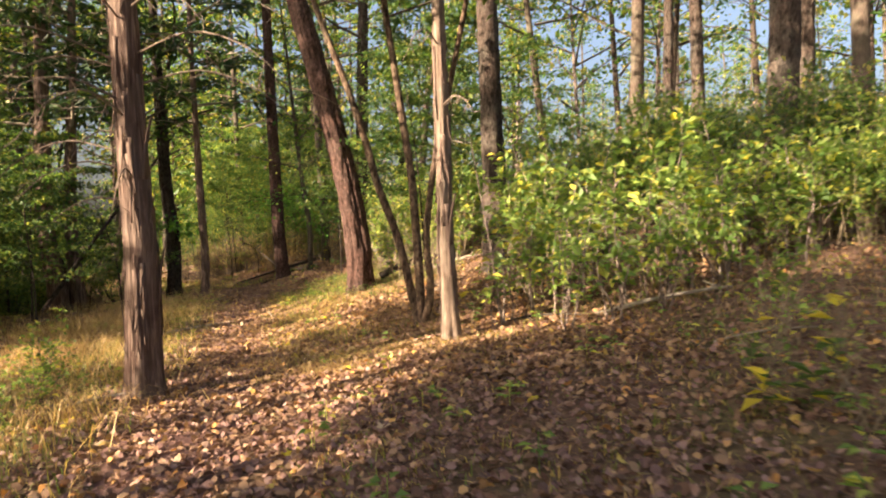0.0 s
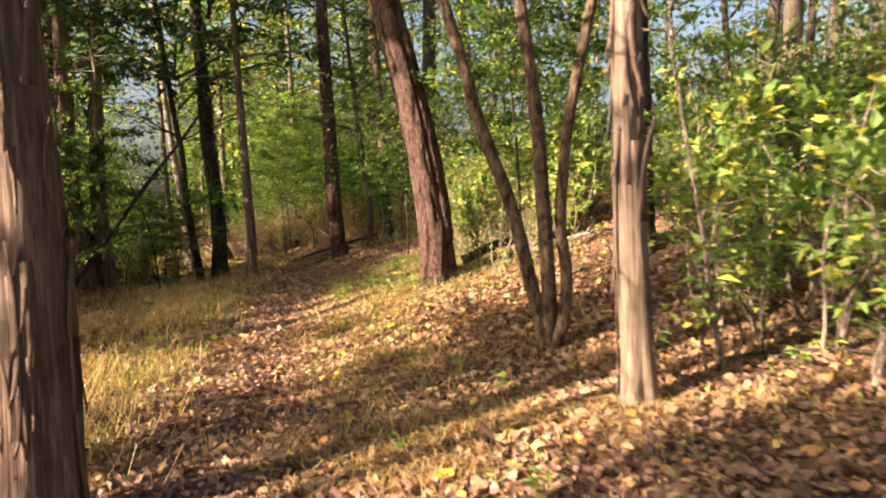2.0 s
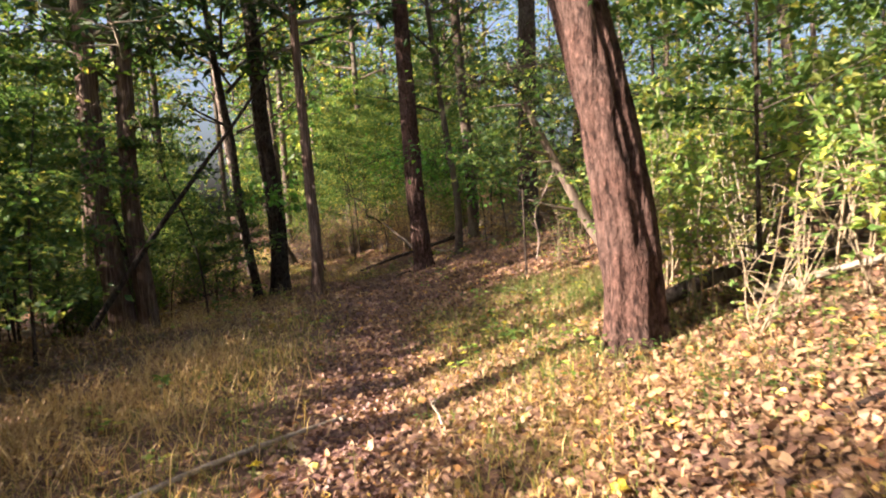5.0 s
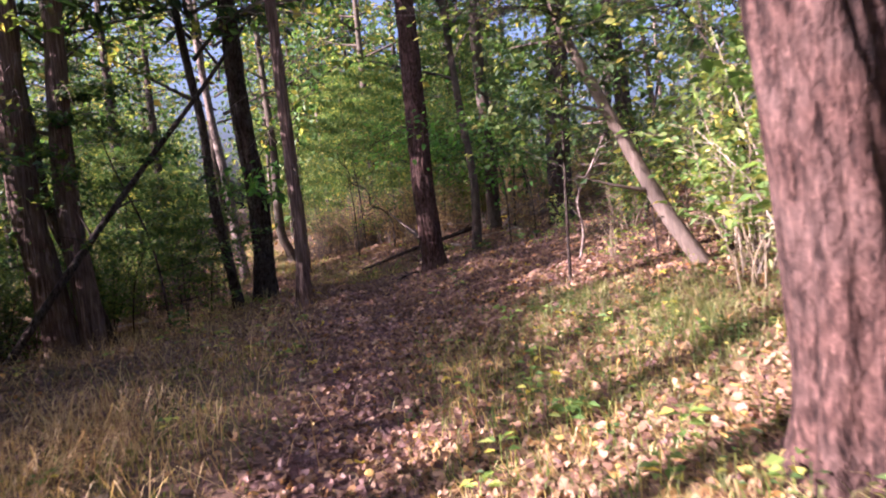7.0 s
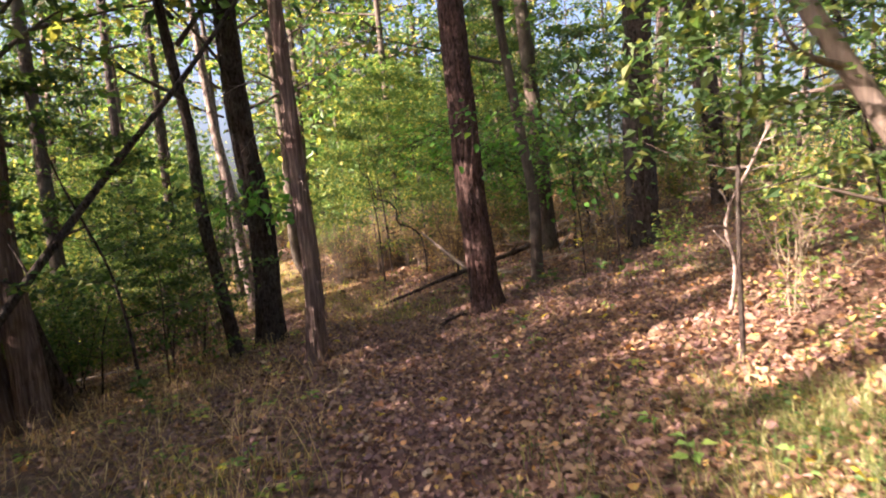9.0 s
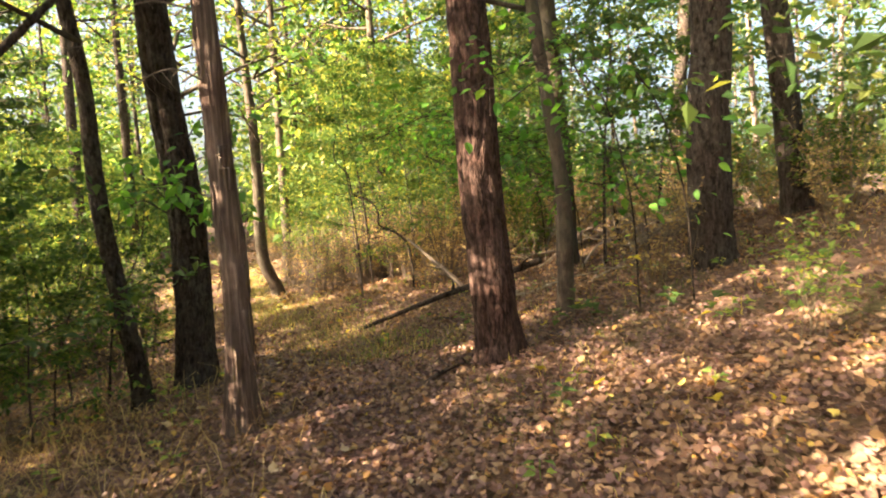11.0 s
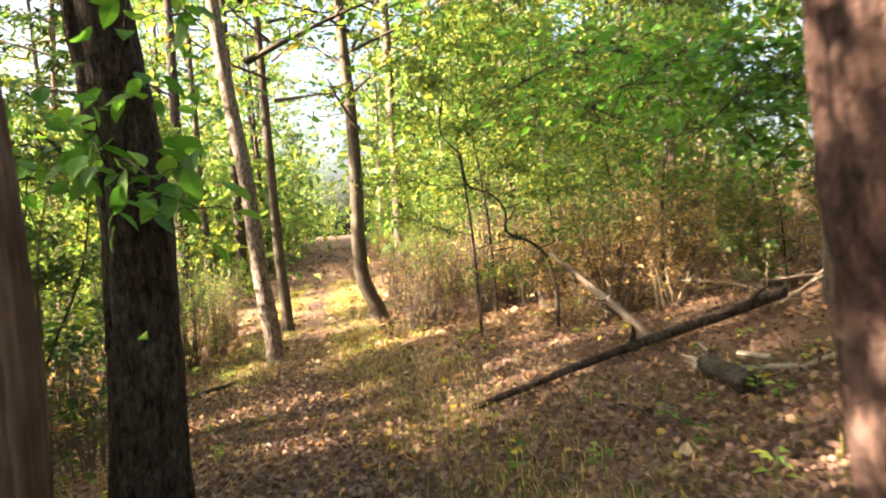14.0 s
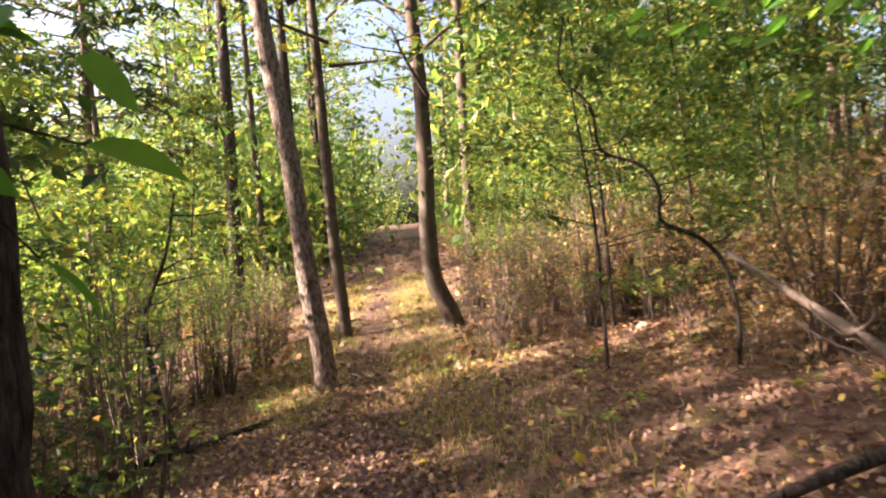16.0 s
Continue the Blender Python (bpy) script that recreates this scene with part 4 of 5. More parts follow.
for k, (x, y, v, size) in enumerate(((-9.0, 11.7, 0, 1.0), (-9.3, 12.8, 0, 1.05), (-9.9, 13.7, 0, 1.1), (-10.4, 14.5, 0, 1.1), (-10.8, 15.4, 0, 1.1), (-11.2, 16.3, 0, 1.1), 
                                         (-12.2, 14.4, 1, 1.25), (-12.7, 15.6, 1, 1.0), (-11.6, 12.4, 1, 1.0), (-12.2, 11.5, 1, 1.05), (-12.0, 13.4, 1, 1.2))):
    planted("sapling", SHADE_ROW[v], x, y, "leafy green sapling in a dense row added to shade the trail", "sapling", k * 1.7, size, 1.0, "saplings below the trail")


for k, (x, y, v, size) in enumerate(((-9.9, 20.5, 0, 0.75), (-10.6, 22.4, 1, 0.8), (-10.5, 21.4, 0, 0.8), (-11.6, 22.9, 1, 0.9), (-11.2, 20.6, 1, 0.8))):
    planted("sapling", LOW[v], x, y, "low green sapling beside dark trunks below the trail", "sapling", k * 2.2, size, 1.0, "low saplings")


# broad leaves on the dark tree beside the trail, and saplings arching over from the slope
for k, stem in enumerate((((0.1, -0.1, 2.5), (0.5, -0.35, 2.75), (0.95, -0.5, 2.6)), ((0.1, -0.15, 2.1), (0.4, -0.4, 2.35), (0.85, -0.6, 2.2)), ((-0.1, -0.2, 2.3), (-0.1, -0.5, 2.55), (0.2, -0.7, 2.4)), ((0.1, -0.1, 2.9), (0.7, -0.5, 3.2), (1.2, -0.8, 3.0)), ((0.1, -0.15, 2.0), (0.4, -0.3, 2.2), (0.9, -0.35, 2.05)), ((0.1, -0.2, 2.3), (0.25, -0.45, 2.5), (0.5, -0.6, 2.35)), ((-0.1, -0.2, 2.15), (-0.2, -0.5, 2.3), (-0.25, -0.75, 2.2)))):
    leafy_spray(spray_host, stem, 23, 0.165, M_DARK, M_SPRAY, 400 + k, 0.2)
for k, (x, y, stem, n) in enumerate(((-1.7, 17.2, ((0, 0, -0.1), (-0.2, -0.2, 1.3), (-0.7, -0.8, 2.3), (-1.2, -1.1, 2.6), (-1.7, -1.3, 2.5)), 420), (-1.2, 14.9, ((0, 0, -0.1), (-0.1, 0.1, 1.2), (-0.4, 0.3, 2.1), (-0.9, 0.5, 2.5), (-1.4, 0.6, 2.6)), 330), (-3.9, 22.1, ((0, 0, -0.1), (-0.1, -0.2, 1.4), (-0.45, -0.7, 2.3), (-1.0, -1.1, 2.35), (-1.5, -1.2, 2.15)), 150),
                                     (-4.5, 25.6, ((0, 0, -0.1), (-0.2, 0.0, 1.3), (-0.9, -0.1, 2.1), (-1.7, -0.3, 2.25), (-2.3, -0.5, 1.9)), 620),
                                     (-5.2, 27.4, ((0, 0, -0.1), (-0.2, 0.0, 1.5), (-0.9, -0.4, 2.4), (-1.8, -0.9, 2.7), (-2.5, -1.3, 2.4)), 700),
                                     (-3.6, 24.2, ((0, 0, -0.1), (-0.2, 0.0, 1.2), (-0.8, 0.2, 1.9), (-1.6, 0.5, 2.0), (-2.3, 0.7, 1.5)), 480),
                                     (-3.4, 21.9, ((0, 0, -0.1), (-0.1, -0.2, 1.2), (-0.6, -0.9, 2.2), (-1.1, -1.4, 2.15), (-1.65, -1.75, 1.75)), 110))):
    root = thing("arching_sapling", x, y, float(ground_z(x, y)), "thin sapling arching over with broad green leaves", "sapling", "arching saplings")
    leafy_spray(root, stem, n if k > 1 else n * 2, 0.12 if k > 1 else 0.075, M_DARK, M_SPRAY if k > 1 else M_LEAF_SUN, 410 + k, 0.42)
for k in range(22):
    x, y = -15.5 + 4.2 * rs.random(), 22.8 + 5.4 * rs.random()
    if float(trail_offset(x, y)) > -2.9 or k % 2:
        continue
    planted("slope_bush", BRUSH[1] if k % 3 else SHRUBS[1], x, y, "grey-green brush with many thin stems on the lower slope", "shrub", rs.random() * 6.28, 1.0 + 0.5 * rs.random(), 1.15, "slope brush")
placed = 0
while placed < 44:
    x, y = rs.uniform(-14, 0), rs.uniform(26.5, 37)
    if not 3.6 < float(trail_offset(x, y)) < 10:
        continue
    planted("dry_bush", BRUSH[0] if placed % 3 else STEMMY[1], x, y, "dry brown brush with withered leaves up the slope", "shrub", rs.random() * 6.28, 0.9 + 0.6 * rs.random(), 1.0, "dry brush")
    placed += 1
placed = 0
while placed < 64:
    x, y = rs.uniform(-22, -6), rs.uniform(7, 27)
    d = float(trail_offset(x, y))
    if not -14 < d < -5.6 or (y > 19 and d > -6.5):
        continue
    planted("sapling", LOW[placed % 2], x, y, "low dark-green sapling leafy down to the ground", "sapling", rs.random() * 6.28, 0.8 + 0.5 * rs.random(), 1.0, "low saplings")
    placed += 1
placed = 0
while placed < 52:
    x, y = rs.uniform(-42, -2), rs.uniform(29, 60)
    d = float(trail_offset(x, y))
    if not (2.8 < d < 10 or (-14 < d < -3.2 and not 31 < y < 44)):
        continue
    planted("sapling", SUNNY[placed % 2], x, y, LAB_SUN, "sapling", rs.random() * 6.28, 0.8 + 0.6 * rs.random(), 1.0, "sunlit saplings")
    placed += 1


# ---- the forest all round ----
def far_tree_variant(seed, crown, mat, r0, style="smooth"):
    rg = np.random.default_rng(seed)
    h = crown[2]
    b = rg.normal(size=2) * 0.25
    me, _, _ = trunk_mesh(((b[0] * 0.5, b[1] * 0.5, h * 0.3), (b[0], b[1], h * 0.6)), r0, h, style, mat, seed, 10, 0.5, 0.3)
    return (me, *crown[:2])


FAR = [far_tree_variant(201, CROWN["a"], M_GREY, 0.17), far_tree_variant(202, CROWN["b"], M_DARK, 0.13), far_tree_variant(203, CROWN["c"], M_GREY, 0.2), far_tree_variant(204, CROWN["b"], M_PALE, 0.11),
       far_tree_variant(205, CROWN["c"], M_DARK, 0.22), far_tree_variant(206, CROWN["cedar"], M_CEDAR, 0.14, "cedar")]
FAR_LAB = ("tall grey-barked forest tree with a thin leafy crown", "slim dark forest tree with a leafy crown", "tall straight forest tree with a high crown",
           "pale slender forest tree with a leafy crown", "tall dark forest tree with a high crown", "bare-stemmed forest cedar with a dense top")
rf = np.random.default_rng(77)
spots = [(q[1], q[2]) for q in LANDMARKS] + [(-0.5, 8.2)]


def sun_lane(x, y):
    """Across the sun's direction: which lane of light a place lies in."""
    return x * 0.53 - y * 0.85


# a denser unseen stand, added to the left behind the start to shade the first bend
for k, (x, y) in enumerate(((-9.0, -3.8), (-11.5, -5.6), (-8.4, -6.2), (-13.8, -6.0), (-12.2, -8.4), (-16.2, -7.4), (-10.2, -10.0), (-18.6, -9.2), (-15.4, -11.0), (-20.5, -11.6), (-7.0, -9.4), (-14.2, -6.2), (-8.3, -3.0), (-10.5, -4.4), (-12.6, -5.6), (-9.4, -4.4), (-11.0, -5.7), (-7.6, -4.0), (-13.4, -7.0), (-6.2, -2.2), (-9.6, -3.6))):
    x, y = x + 0.08, y - 0.13
    spots.append((x, y))
    planted("forest_tree", FAR[(1, 5, 5, 0)[k % 4]], x, y, FAR_LAB[(1, 5, 5, 0)[k % 4]], "tree", k * 1.3, 0.85 + 0.05 * (k % 4), 1.0, "forest trees")
    planted("sapling", SAPLINGS[3], x + 0.9, y - 0.5, LAB_SAP, "sapling", k * 2.1, 1.0, 1.0, "understorey saplings")
# slim crownless trunks added out of view so that their shadows stripe the trail
for k, (x, y) in enumerate(((-10.0, 0.1), (-14.0, -1.3), (-9.0, 2.6), (-12.0, 2.4), (-7.4, 2.5), (-17.0, 0.4), (-12.5, 6.55), (-13.5, 7.6), (-11.6, 7.6), (-11.0, 6.85))):
    spots.append((x, y))
    planted("bare_tree", FAR[4 if k > 5 else 3 if k % 2 else 1][:1], x, y, "slim crownless trunk added out of view to cast a shadow stripe", "tree", k * 1.1, 0.8, 1.0, "bare trees")
# tall unseen trees added to keep sun off the right bank and its shrubs
for k, (x, y) in enumerate(((-20.7, 7.3), (-20.3, 5.6), (-24.5, 6.3))):
    spots.append((x, y))
    planted("forest_tree", FAR[4], x, y, FAR_LAB[4], "tree", 1.0 + k * 2, 1.25, 1.0, "forest trees")
# an unseen cedar added to cast the broad dark band across the trail
spots.append((-13.4, 0.23))
planted("forest_tree", FAR[5], -13.4, 0.23, FAR_LAB[5], "tree", 0.7, 0.8, 1.0, "forest trees")
# an unseen stand added up the sun's direction to shade the later slope
for k in (0, 1, 3, 4, 5, 6, 8, 9, 10, 11, 13, 14, 15, 16):
    s, off = 13 + 1.5 * k, (-3.2, 1.4, 3.4, -0.9, 2.4)[k % 5]
    x, y = -7.5 - 0.85 * s + 0.53 * off, 25 - 0.53 * s - 0.85 * off
    spots.append((x, y))
    planted("forest_tree", FAR[(0, 1, 5, 2)[k % 4]], x, y, FAR_LAB[(0, 1, 5, 2)[k % 4]], "tree", k * 1.7, 0.9 + 0.04 * (k % 5), 1.0, "forest trees")
count = tries = 0
while count < 225 and tries < 20000:
    tries += 1
    x, y = rf.uniform(-55, 40), rf.uniform(-45, 80)
    d = float(trail_offset(x, y))
    room = 5.0 if y < 36 else 2.2
    if -room < d < room or (y < 22 and 0 < d < 9.5) or (y < 24 and -8 < d < 0):
        continue
    lane = sun_lane(x, y)
    if d < 0 and y < 24:
        if -13.0 < lane < -2.4 and x > -36:
            continue
        if -14.1 < lane < -13.4 or -16.5 < lane < -15.6 or (-16.5 < lane < -11.5 and rf.random() < 0.4):
            continue
    if d < 0 and -43.3 < lane < -40:
        continue
    if y > 24 and rf.random() < 0.2:
        continue
    gap = 1.7 if (d > -16 and d < 16) else 2.6
    if any((x - a) ** 2 + (y - b) ** 2 < gap * gap for a, b in spots):
        continue
    spots.append((x, y))
    v = int(rf.integers(0, 6))
    turn, big, tilt = rf.random() * 6.28, 0.8 + 0.4 * rf.random(), tuple(rf.normal(size=2) * 0.03)
    count += 1
    if d < 0 and y < 21 and -22.4 < lane < -19.4:
        continue
    planted("forest_tree", FAR[v], x, y, FAR_LAB[v], "tree", turn, big, 1.0, "forest trees", tilt)


def far_woods(name, n, x0, x1, y0, y1, seed, mat, label, high):
    """The wood's leafy depth further off: clumps from the ground to the treetops."""
    rg = np.random.default_rng(seed)
    g = Geo()
    x, y = rg.uniform(x0, x1, n), rg.uniform(y0, y1, n)
    d = trail_offset(x, y)
    lane = sun_lane(x, y)
    d = np.where((lane > -12.5) & (lane < -4) & (x < -8) & (x > -45) & (y < 22), 0, d)
    d = np.where((d < 0) & (lane > -44) & (lane < -39) & (x > -38), 0, d)
    ok = (np.abs(d) > 20) | ((y > 38) & (np.abs(d) > 3.4))
    for px, py in zip(x[ok], y[ok]):
        k = 110
        h = rg.uniform(3, high)
        c = np.array([px, py, float(ground_z(px, py))])
        at = c + rg.normal(size=(k, 3)) * np.array([1.6, 1.6, 0]) + np.array([0, 0, 1.0]) * (h * rg.random(k) ** 0.8)[:, None]
        size = 0.25 + 0.35 * rg.random(k)
        leaves(g, at, unit(k, rg), np.array([0, 0, 1.0]) + rg.normal(size=(k, 3)) * 0.7, size, size * 0.6, 0.2, 0.1)
    tagged(new(name, g.mesh(name, mat, False)), label, "woods", kind="stuff")


far_woods("hazy_woods", 330, -80, -24, 46, 100, 93, M_LEAF_SUN, "far pale woodland foliage behind the tree trunks", 15)
far_woods("far_woods", 950, -85, 60, -60, 110, 91, M_LEAF_HIGH, "distant yellow-green woodland foliage closing the view", 13)
far_woods("sunlit_woods", 620, -66, -8, 38, 74, 92, M_LEAF_SUN, "sunlit pale yellow-green woodland beyond the trail's bend", 12)


# ---- fallen and dead wood ----
def limb_thing(name, points, r0, r1, mat, label, category, seed, sides=14, style="smooth", twigs=0, twig_len=0.5):
    """A fallen or dead limb through world points."""
    p = np.asarray(points, float)
    o = p[0].copy()
    root = thing(name, *o, label, category)
    n = 40
    line = spline(p - o, n)
    g = Geo()
    tube(g, line, np.linspace(r0, r1, n), sides, RELIEF[style](seed))
    part("wood", g.mesh("wood", mat), root)
    rg = np.random.default_rng(seed)
    for t in range(twigs):
        a = line[int(n * (0.3 + 0.65 * rg.random()))]
        d = unit(1, rg)[0]
        d[2] = abs(d[2]) * 0.7
        b = a + d * twig_len * (0.4 + 0.8 * rg.random())
        tg = Geo()
        tube(tg, spline([a, (a + b) / 2 + rg.normal(size=3) * 0.06 * twig_len, b], 8), np.linspace(r1 * 0.6 + 0.004, 0.003, 8), 5)
        part("twig", tg.mesh("twig", mat), root)
    return root


def on_ground(x, y, up=0.0):
    return (x, y, float(ground_z(x, y)) + up)


gz = on_ground(-1.35, 16.15)[2]
limb_thing("dead_leaning_tree", ((-1.3, 16.0, gz - 0.2), (-1.71, 16.12, gz + 0.46), (-2.02, 16.2, gz + 1.1), (-2.3, 16.3, gz + 1.7), (-2.62, 16.4, gz + 2.4), (-2.8, 16.47, gz + 2.9)), 0.085, 0.042, M_SNAG,
           "broken dead tree without bark, leaning over the bank", "dead tree", 301, 20, "cedar", 5, 0.7)
limb_thing("fallen_log", ((-8.0, 24.88, -0.28), (-6.95, 25.65, 0.06), (-5.74, 26.5, 0.4), (-5.3, 26.86, 0.53)), 0.03, 0.06, M_DARK, "thin dark log lying up the slope", "log", 302, 14, "pine", 3, 0.5)
z2 = on_ground(-6.1, 25.6)[2]
splintered = limb_thing("splintered_stem", ((-6.4, 25.95, z2 - 0.1), (-6.62, 26.21, 0.22), (-6.87, 26.5, 0.38), (-7.4, 27.12, 0.68), (-7.94, 27.74, 0.99)), 0.052, 0.026, M_SNAG, "pale splintered stem broken over and lying against the slope", "dead tree", 303, 14, "cedar", 3, 0.4)
rp = np.random.default_rng(346)
for k in range(7):
    f = rp.uniform(0.2, 0.75)
    a = np.array((-1.54, 1.79, 0.97)) * f + rp.normal(size=3) * 0.05
    b = a + np.array((-0.55, 0.62, 0.3)) * rp.uniform(0.3, 0.7) + rp.normal(size=3) * 0.1
    g = Geo()
    tube(g, spline([a, (a + b) / 2 + rp.normal(size=3) * 0.03, b], 7), np.linspace(0.014, 0.003, 7), 5)
    part("splinter", g.mesh("splinter", M_SNAG), splintered)
limb_thing("forked_sapling", ((-7.86, 27.66, on_ground(-7.86, 27.66)[2] - 0.05), (-7.88, 27.68, 0.6), (-7.99, 27.72, 0.95), (-8.12, 27.6, 1.12), (-8.42, 27.42, 1.32), (-8.4, 27.38, 1.55), (-8.5, 27.3, 1.75), (-8.84, 27.23, 1.93), (-8.9, 27.2, 2.3), (-9.15, 27.2, 2.6), (-9.1, 27.2, 3.1)), 0.025, 0.009, M_DARK, "crooked dark forked sapling with bare twigs", "sapling", 304, 9, "smooth", 10, 0.7)
z4 = on_ground(-2.6, 18.2)[2]
limb_thing("twisted_vine", ((-2.6, 18.2, z4 - 0.05), (-2.53, 18.19, z4 + 0.43), (-2.58, 18.2, z4 + 0.77), (-2.36, 18.16, z4 + 1.27), (-2.2, 18.1, z4 + 1.6)), 0.02, 0.01, M_PALE, "twisted pale vine stem with crooked side shoots", "vine", 305, 8, "smooth", 9, 0.45)
z6 = on_ground(-13.4, 26.4)[2]
limb_thing("bent_sapling", ((-13.3, 26.3, z6 - 0.1), (-13.75, 26.4, z6 + 0.75), (-14.1, 26.6, z6 + 1.5), (-13.8, 26.7, z6 + 2.2), (-13.7, 26.8, z6 + 2.9)), 0.045, 0.015, M_DARK, "crooked dark sapling stem with bare forked twigs", "sapling", 307, 8, "smooth", 9, 1.0)
z5 = on_ground(-10.8, 17.2)[2]
limb_thing("leaning_dead_stem", ((-10.8, 17.2, z5 - 0.1), (-10.05, 18.37, 1.08), (-9.5, 19.35, 2.4), (-8.94, 20.32, 3.68), (-8.5, 21.1, 4.8)), 0.065, 0.03, M_DARK, "dark dead stem leaning across between trees", "dead tree", 306, 8, "smooth", 5, 0.7)
for k, (x, y, az, ln, r0) in enumerate(((-0.75, 10.3, 0.3, 1.3, 0.02), (-0.3, 10.0, 0.9, 1.0, 0.016), (-0.55, 12.6, -0.1, 1.4, 0.04), (0.5, 7.3, -0.2, 1.1, 0.016), (1.6, 7.1, 0.15, 1.6, 0.03), (-2.9, 11.0, 1.9, 0.45, 0.014),
                                       (-5.9, 20.9, 0.5, 0.5, 0.025), (2.2, 5.4, 0.1, 0.9, 0.012), (-3.4, 5.5, 0.5, 0.9, 0.014), (-14.0, 25.3, 1.1, 2.3, 0.07), (-5.4, 24.6, 0.4, 1.2, 0.018), (-4.4, 24.2, 1.0, 1.0, 0.018), (-6.2, 23.9, 2.2, 0.8, 0.012), (-13.6, 22.2, 0.2, 1.4, 0.03),
                                       (-4.82, 10.02, 0.98, 1.9, 0.026))):
    pts = [on_ground(x + math.cos(az) * ln * f, y + math.sin(az) * ln * f, r0 * 0.6 + (0.05 * math.sin(f * 3) if ln < 2 else 0)) for f in (0, 0.35, 0.7, 1)]
    limb_thing("fallen_branch", pts, r0, r0 * 0.5, M_DEAD if k % 3 else M_DARK, "dry fallen branch lying on the leaf litter", "branch", 320 + k, 8, "smooth", 3, 0.3)

limb_thing("fallen_log", (on_ground(-1.25, 12.75, 0.1), on_ground(-0.8, 12.7, 0.22), on_ground(-0.3, 12.85, 0.2), on_ground(0.25, 13.1, 0.05)), 0.07, 0.05, M_DARK, "dark rotting log behind the leaning pine", "log", 340, 14, "pine", 2, 0.4)
rp = np.random.default_rng(345)
for k in range(11):
    x, y, az, ln = -4.6 + 1.3 * rp.random(), 25.6 + 1.6 * rp.random(), rp.uniform(-0.6, 2.4), rp.uniform(0.9, 2.0)
    pts = [on_ground(x + math.cos(az) * ln * f, y + math.sin(az) * ln * f, 0.05 + rp.uniform(0.0, 0.45) * (0.3 + f)) for f in (0, 0.3, 0.65, 1)]
    pts[0] = on_ground(x, y, 0.01)
    limb_thing("brushwood", pts, 0.018 + 0.014 * rp.random(), 0.006, M_SNAG if k % 3 else M_DEAD, "grey dead branch in a heap of brushwood on the slope", "branch", 350 + k, 7, "smooth", 5, 0.5)
for k, (x, y, az, ln, r0) in enumerate(((-5.75, 24.75, 2.5, 0.4, 0.028), (-5.5, 24.95, 2.3, 0.36, 0.024), (-5.35, 24.6, 2.7, 0.42, 0.022))):
    limb_thing("split_log", [on_ground(x + math.cos(az) * ln * f, y + math.sin(az) * ln * f, 0.05) for f in (0, 0.5, 1)], r0, r0 * 0.85, M_DEAD, "short pale piece of split dead wood on the leaves", "log", 370 + k, 9, "cedar", 0)


# a mossy broken log end beyond the thin log, and a grey tangle of dead branches above it
stump = limb_thing("broken_log", (on_ground(-6.0, 24.92, 0.09), on_ground(-5.84, 24.6, 0.1), on_ground(-5.66, 24.2, 0.06)), 0.055, 0.085, M_DARK, "short dark broken log with pale splintered end", "log", 380, 24, "pine", 2, 0.3)
rp = np.random.default_rng(381)
for k in range(7):
    a = np.array((0.02, -0.04, 0.0)) + rp.normal(size=3) * np.array((0.05, 0.03, 0.045))
    b = a + np.array((-0.1, 0.17, 0.03)) * rp.uniform(0.7, 1.8) + rp.normal(size=3) * 0.04
    g = Geo()
    tube(g, [a, (a + b) / 2, b], (0.026, 0.02, 0.004), 5)
    part("splinter", g.mesh("splinter", M_DEAD if k % 3 else M_SNAG), stump)
for k in range(15):
    x, y, az, ln = -5.5 + 1.5 * rp.random(), 26.9 + 1.8 * rp.random(), rp.uniform(-0.5, 3.6), rp.uniform(0.8, 1.9)
    lift = rp.uniform(0.15, 0.75)
    pts = [on_ground(x, y, 0.0)] + [on_ground(x + math.cos(az) * ln * f + rp.normal() * 0.06, y + math.sin(az) * ln * f + rp.normal() * 0.06, 0.04 + lift * f ** 0.8 + 0.06 * rp.random()) for f in (0.3, 0.65, 1)]
    limb_thing("brushwood", pts, 0.014 + 0.014 * rp.random(), 0.005, M_DEAD if k % 2 else M_SNAG, "grey dead branch in a heap of brushwood on the slope", "branch", 390 + k, 7, "smooth", 6, 0.45)
sx, sy, sz = on_ground(0.62, 7.15)
limb_thing("thin_sapling", ((sx, sy, sz - 0.05), (sx - 0.05, sy, sz + 0.4), (sx - 0.09, sy + 0.02, sz + 0.75), (sx - 0.2, sy, sz + 1.45), (sx - 0.3, sy, sz + 2.1)), 0.016, 0.006, M_PALE, "thin straight pale sapling stem beside the slender cedar", "sapling", 410, 8, "smooth", 5, 0.4)
for k, (x, y, size) in enumerate(((2.1, 3.3, 0.7), (2.3, 3.9, 0.75), (1.95, 3.7, 0.6), (2.7, 3.6, 0.8), (2.45, 3.1, 0.6))):
    planted("bare_shrub", SHRUBS[3], x, y, "small bare tan-stemmed shrub with a few yellow leaves", "shrub", k * 1.4, size, 1.0, "bare shrubs")


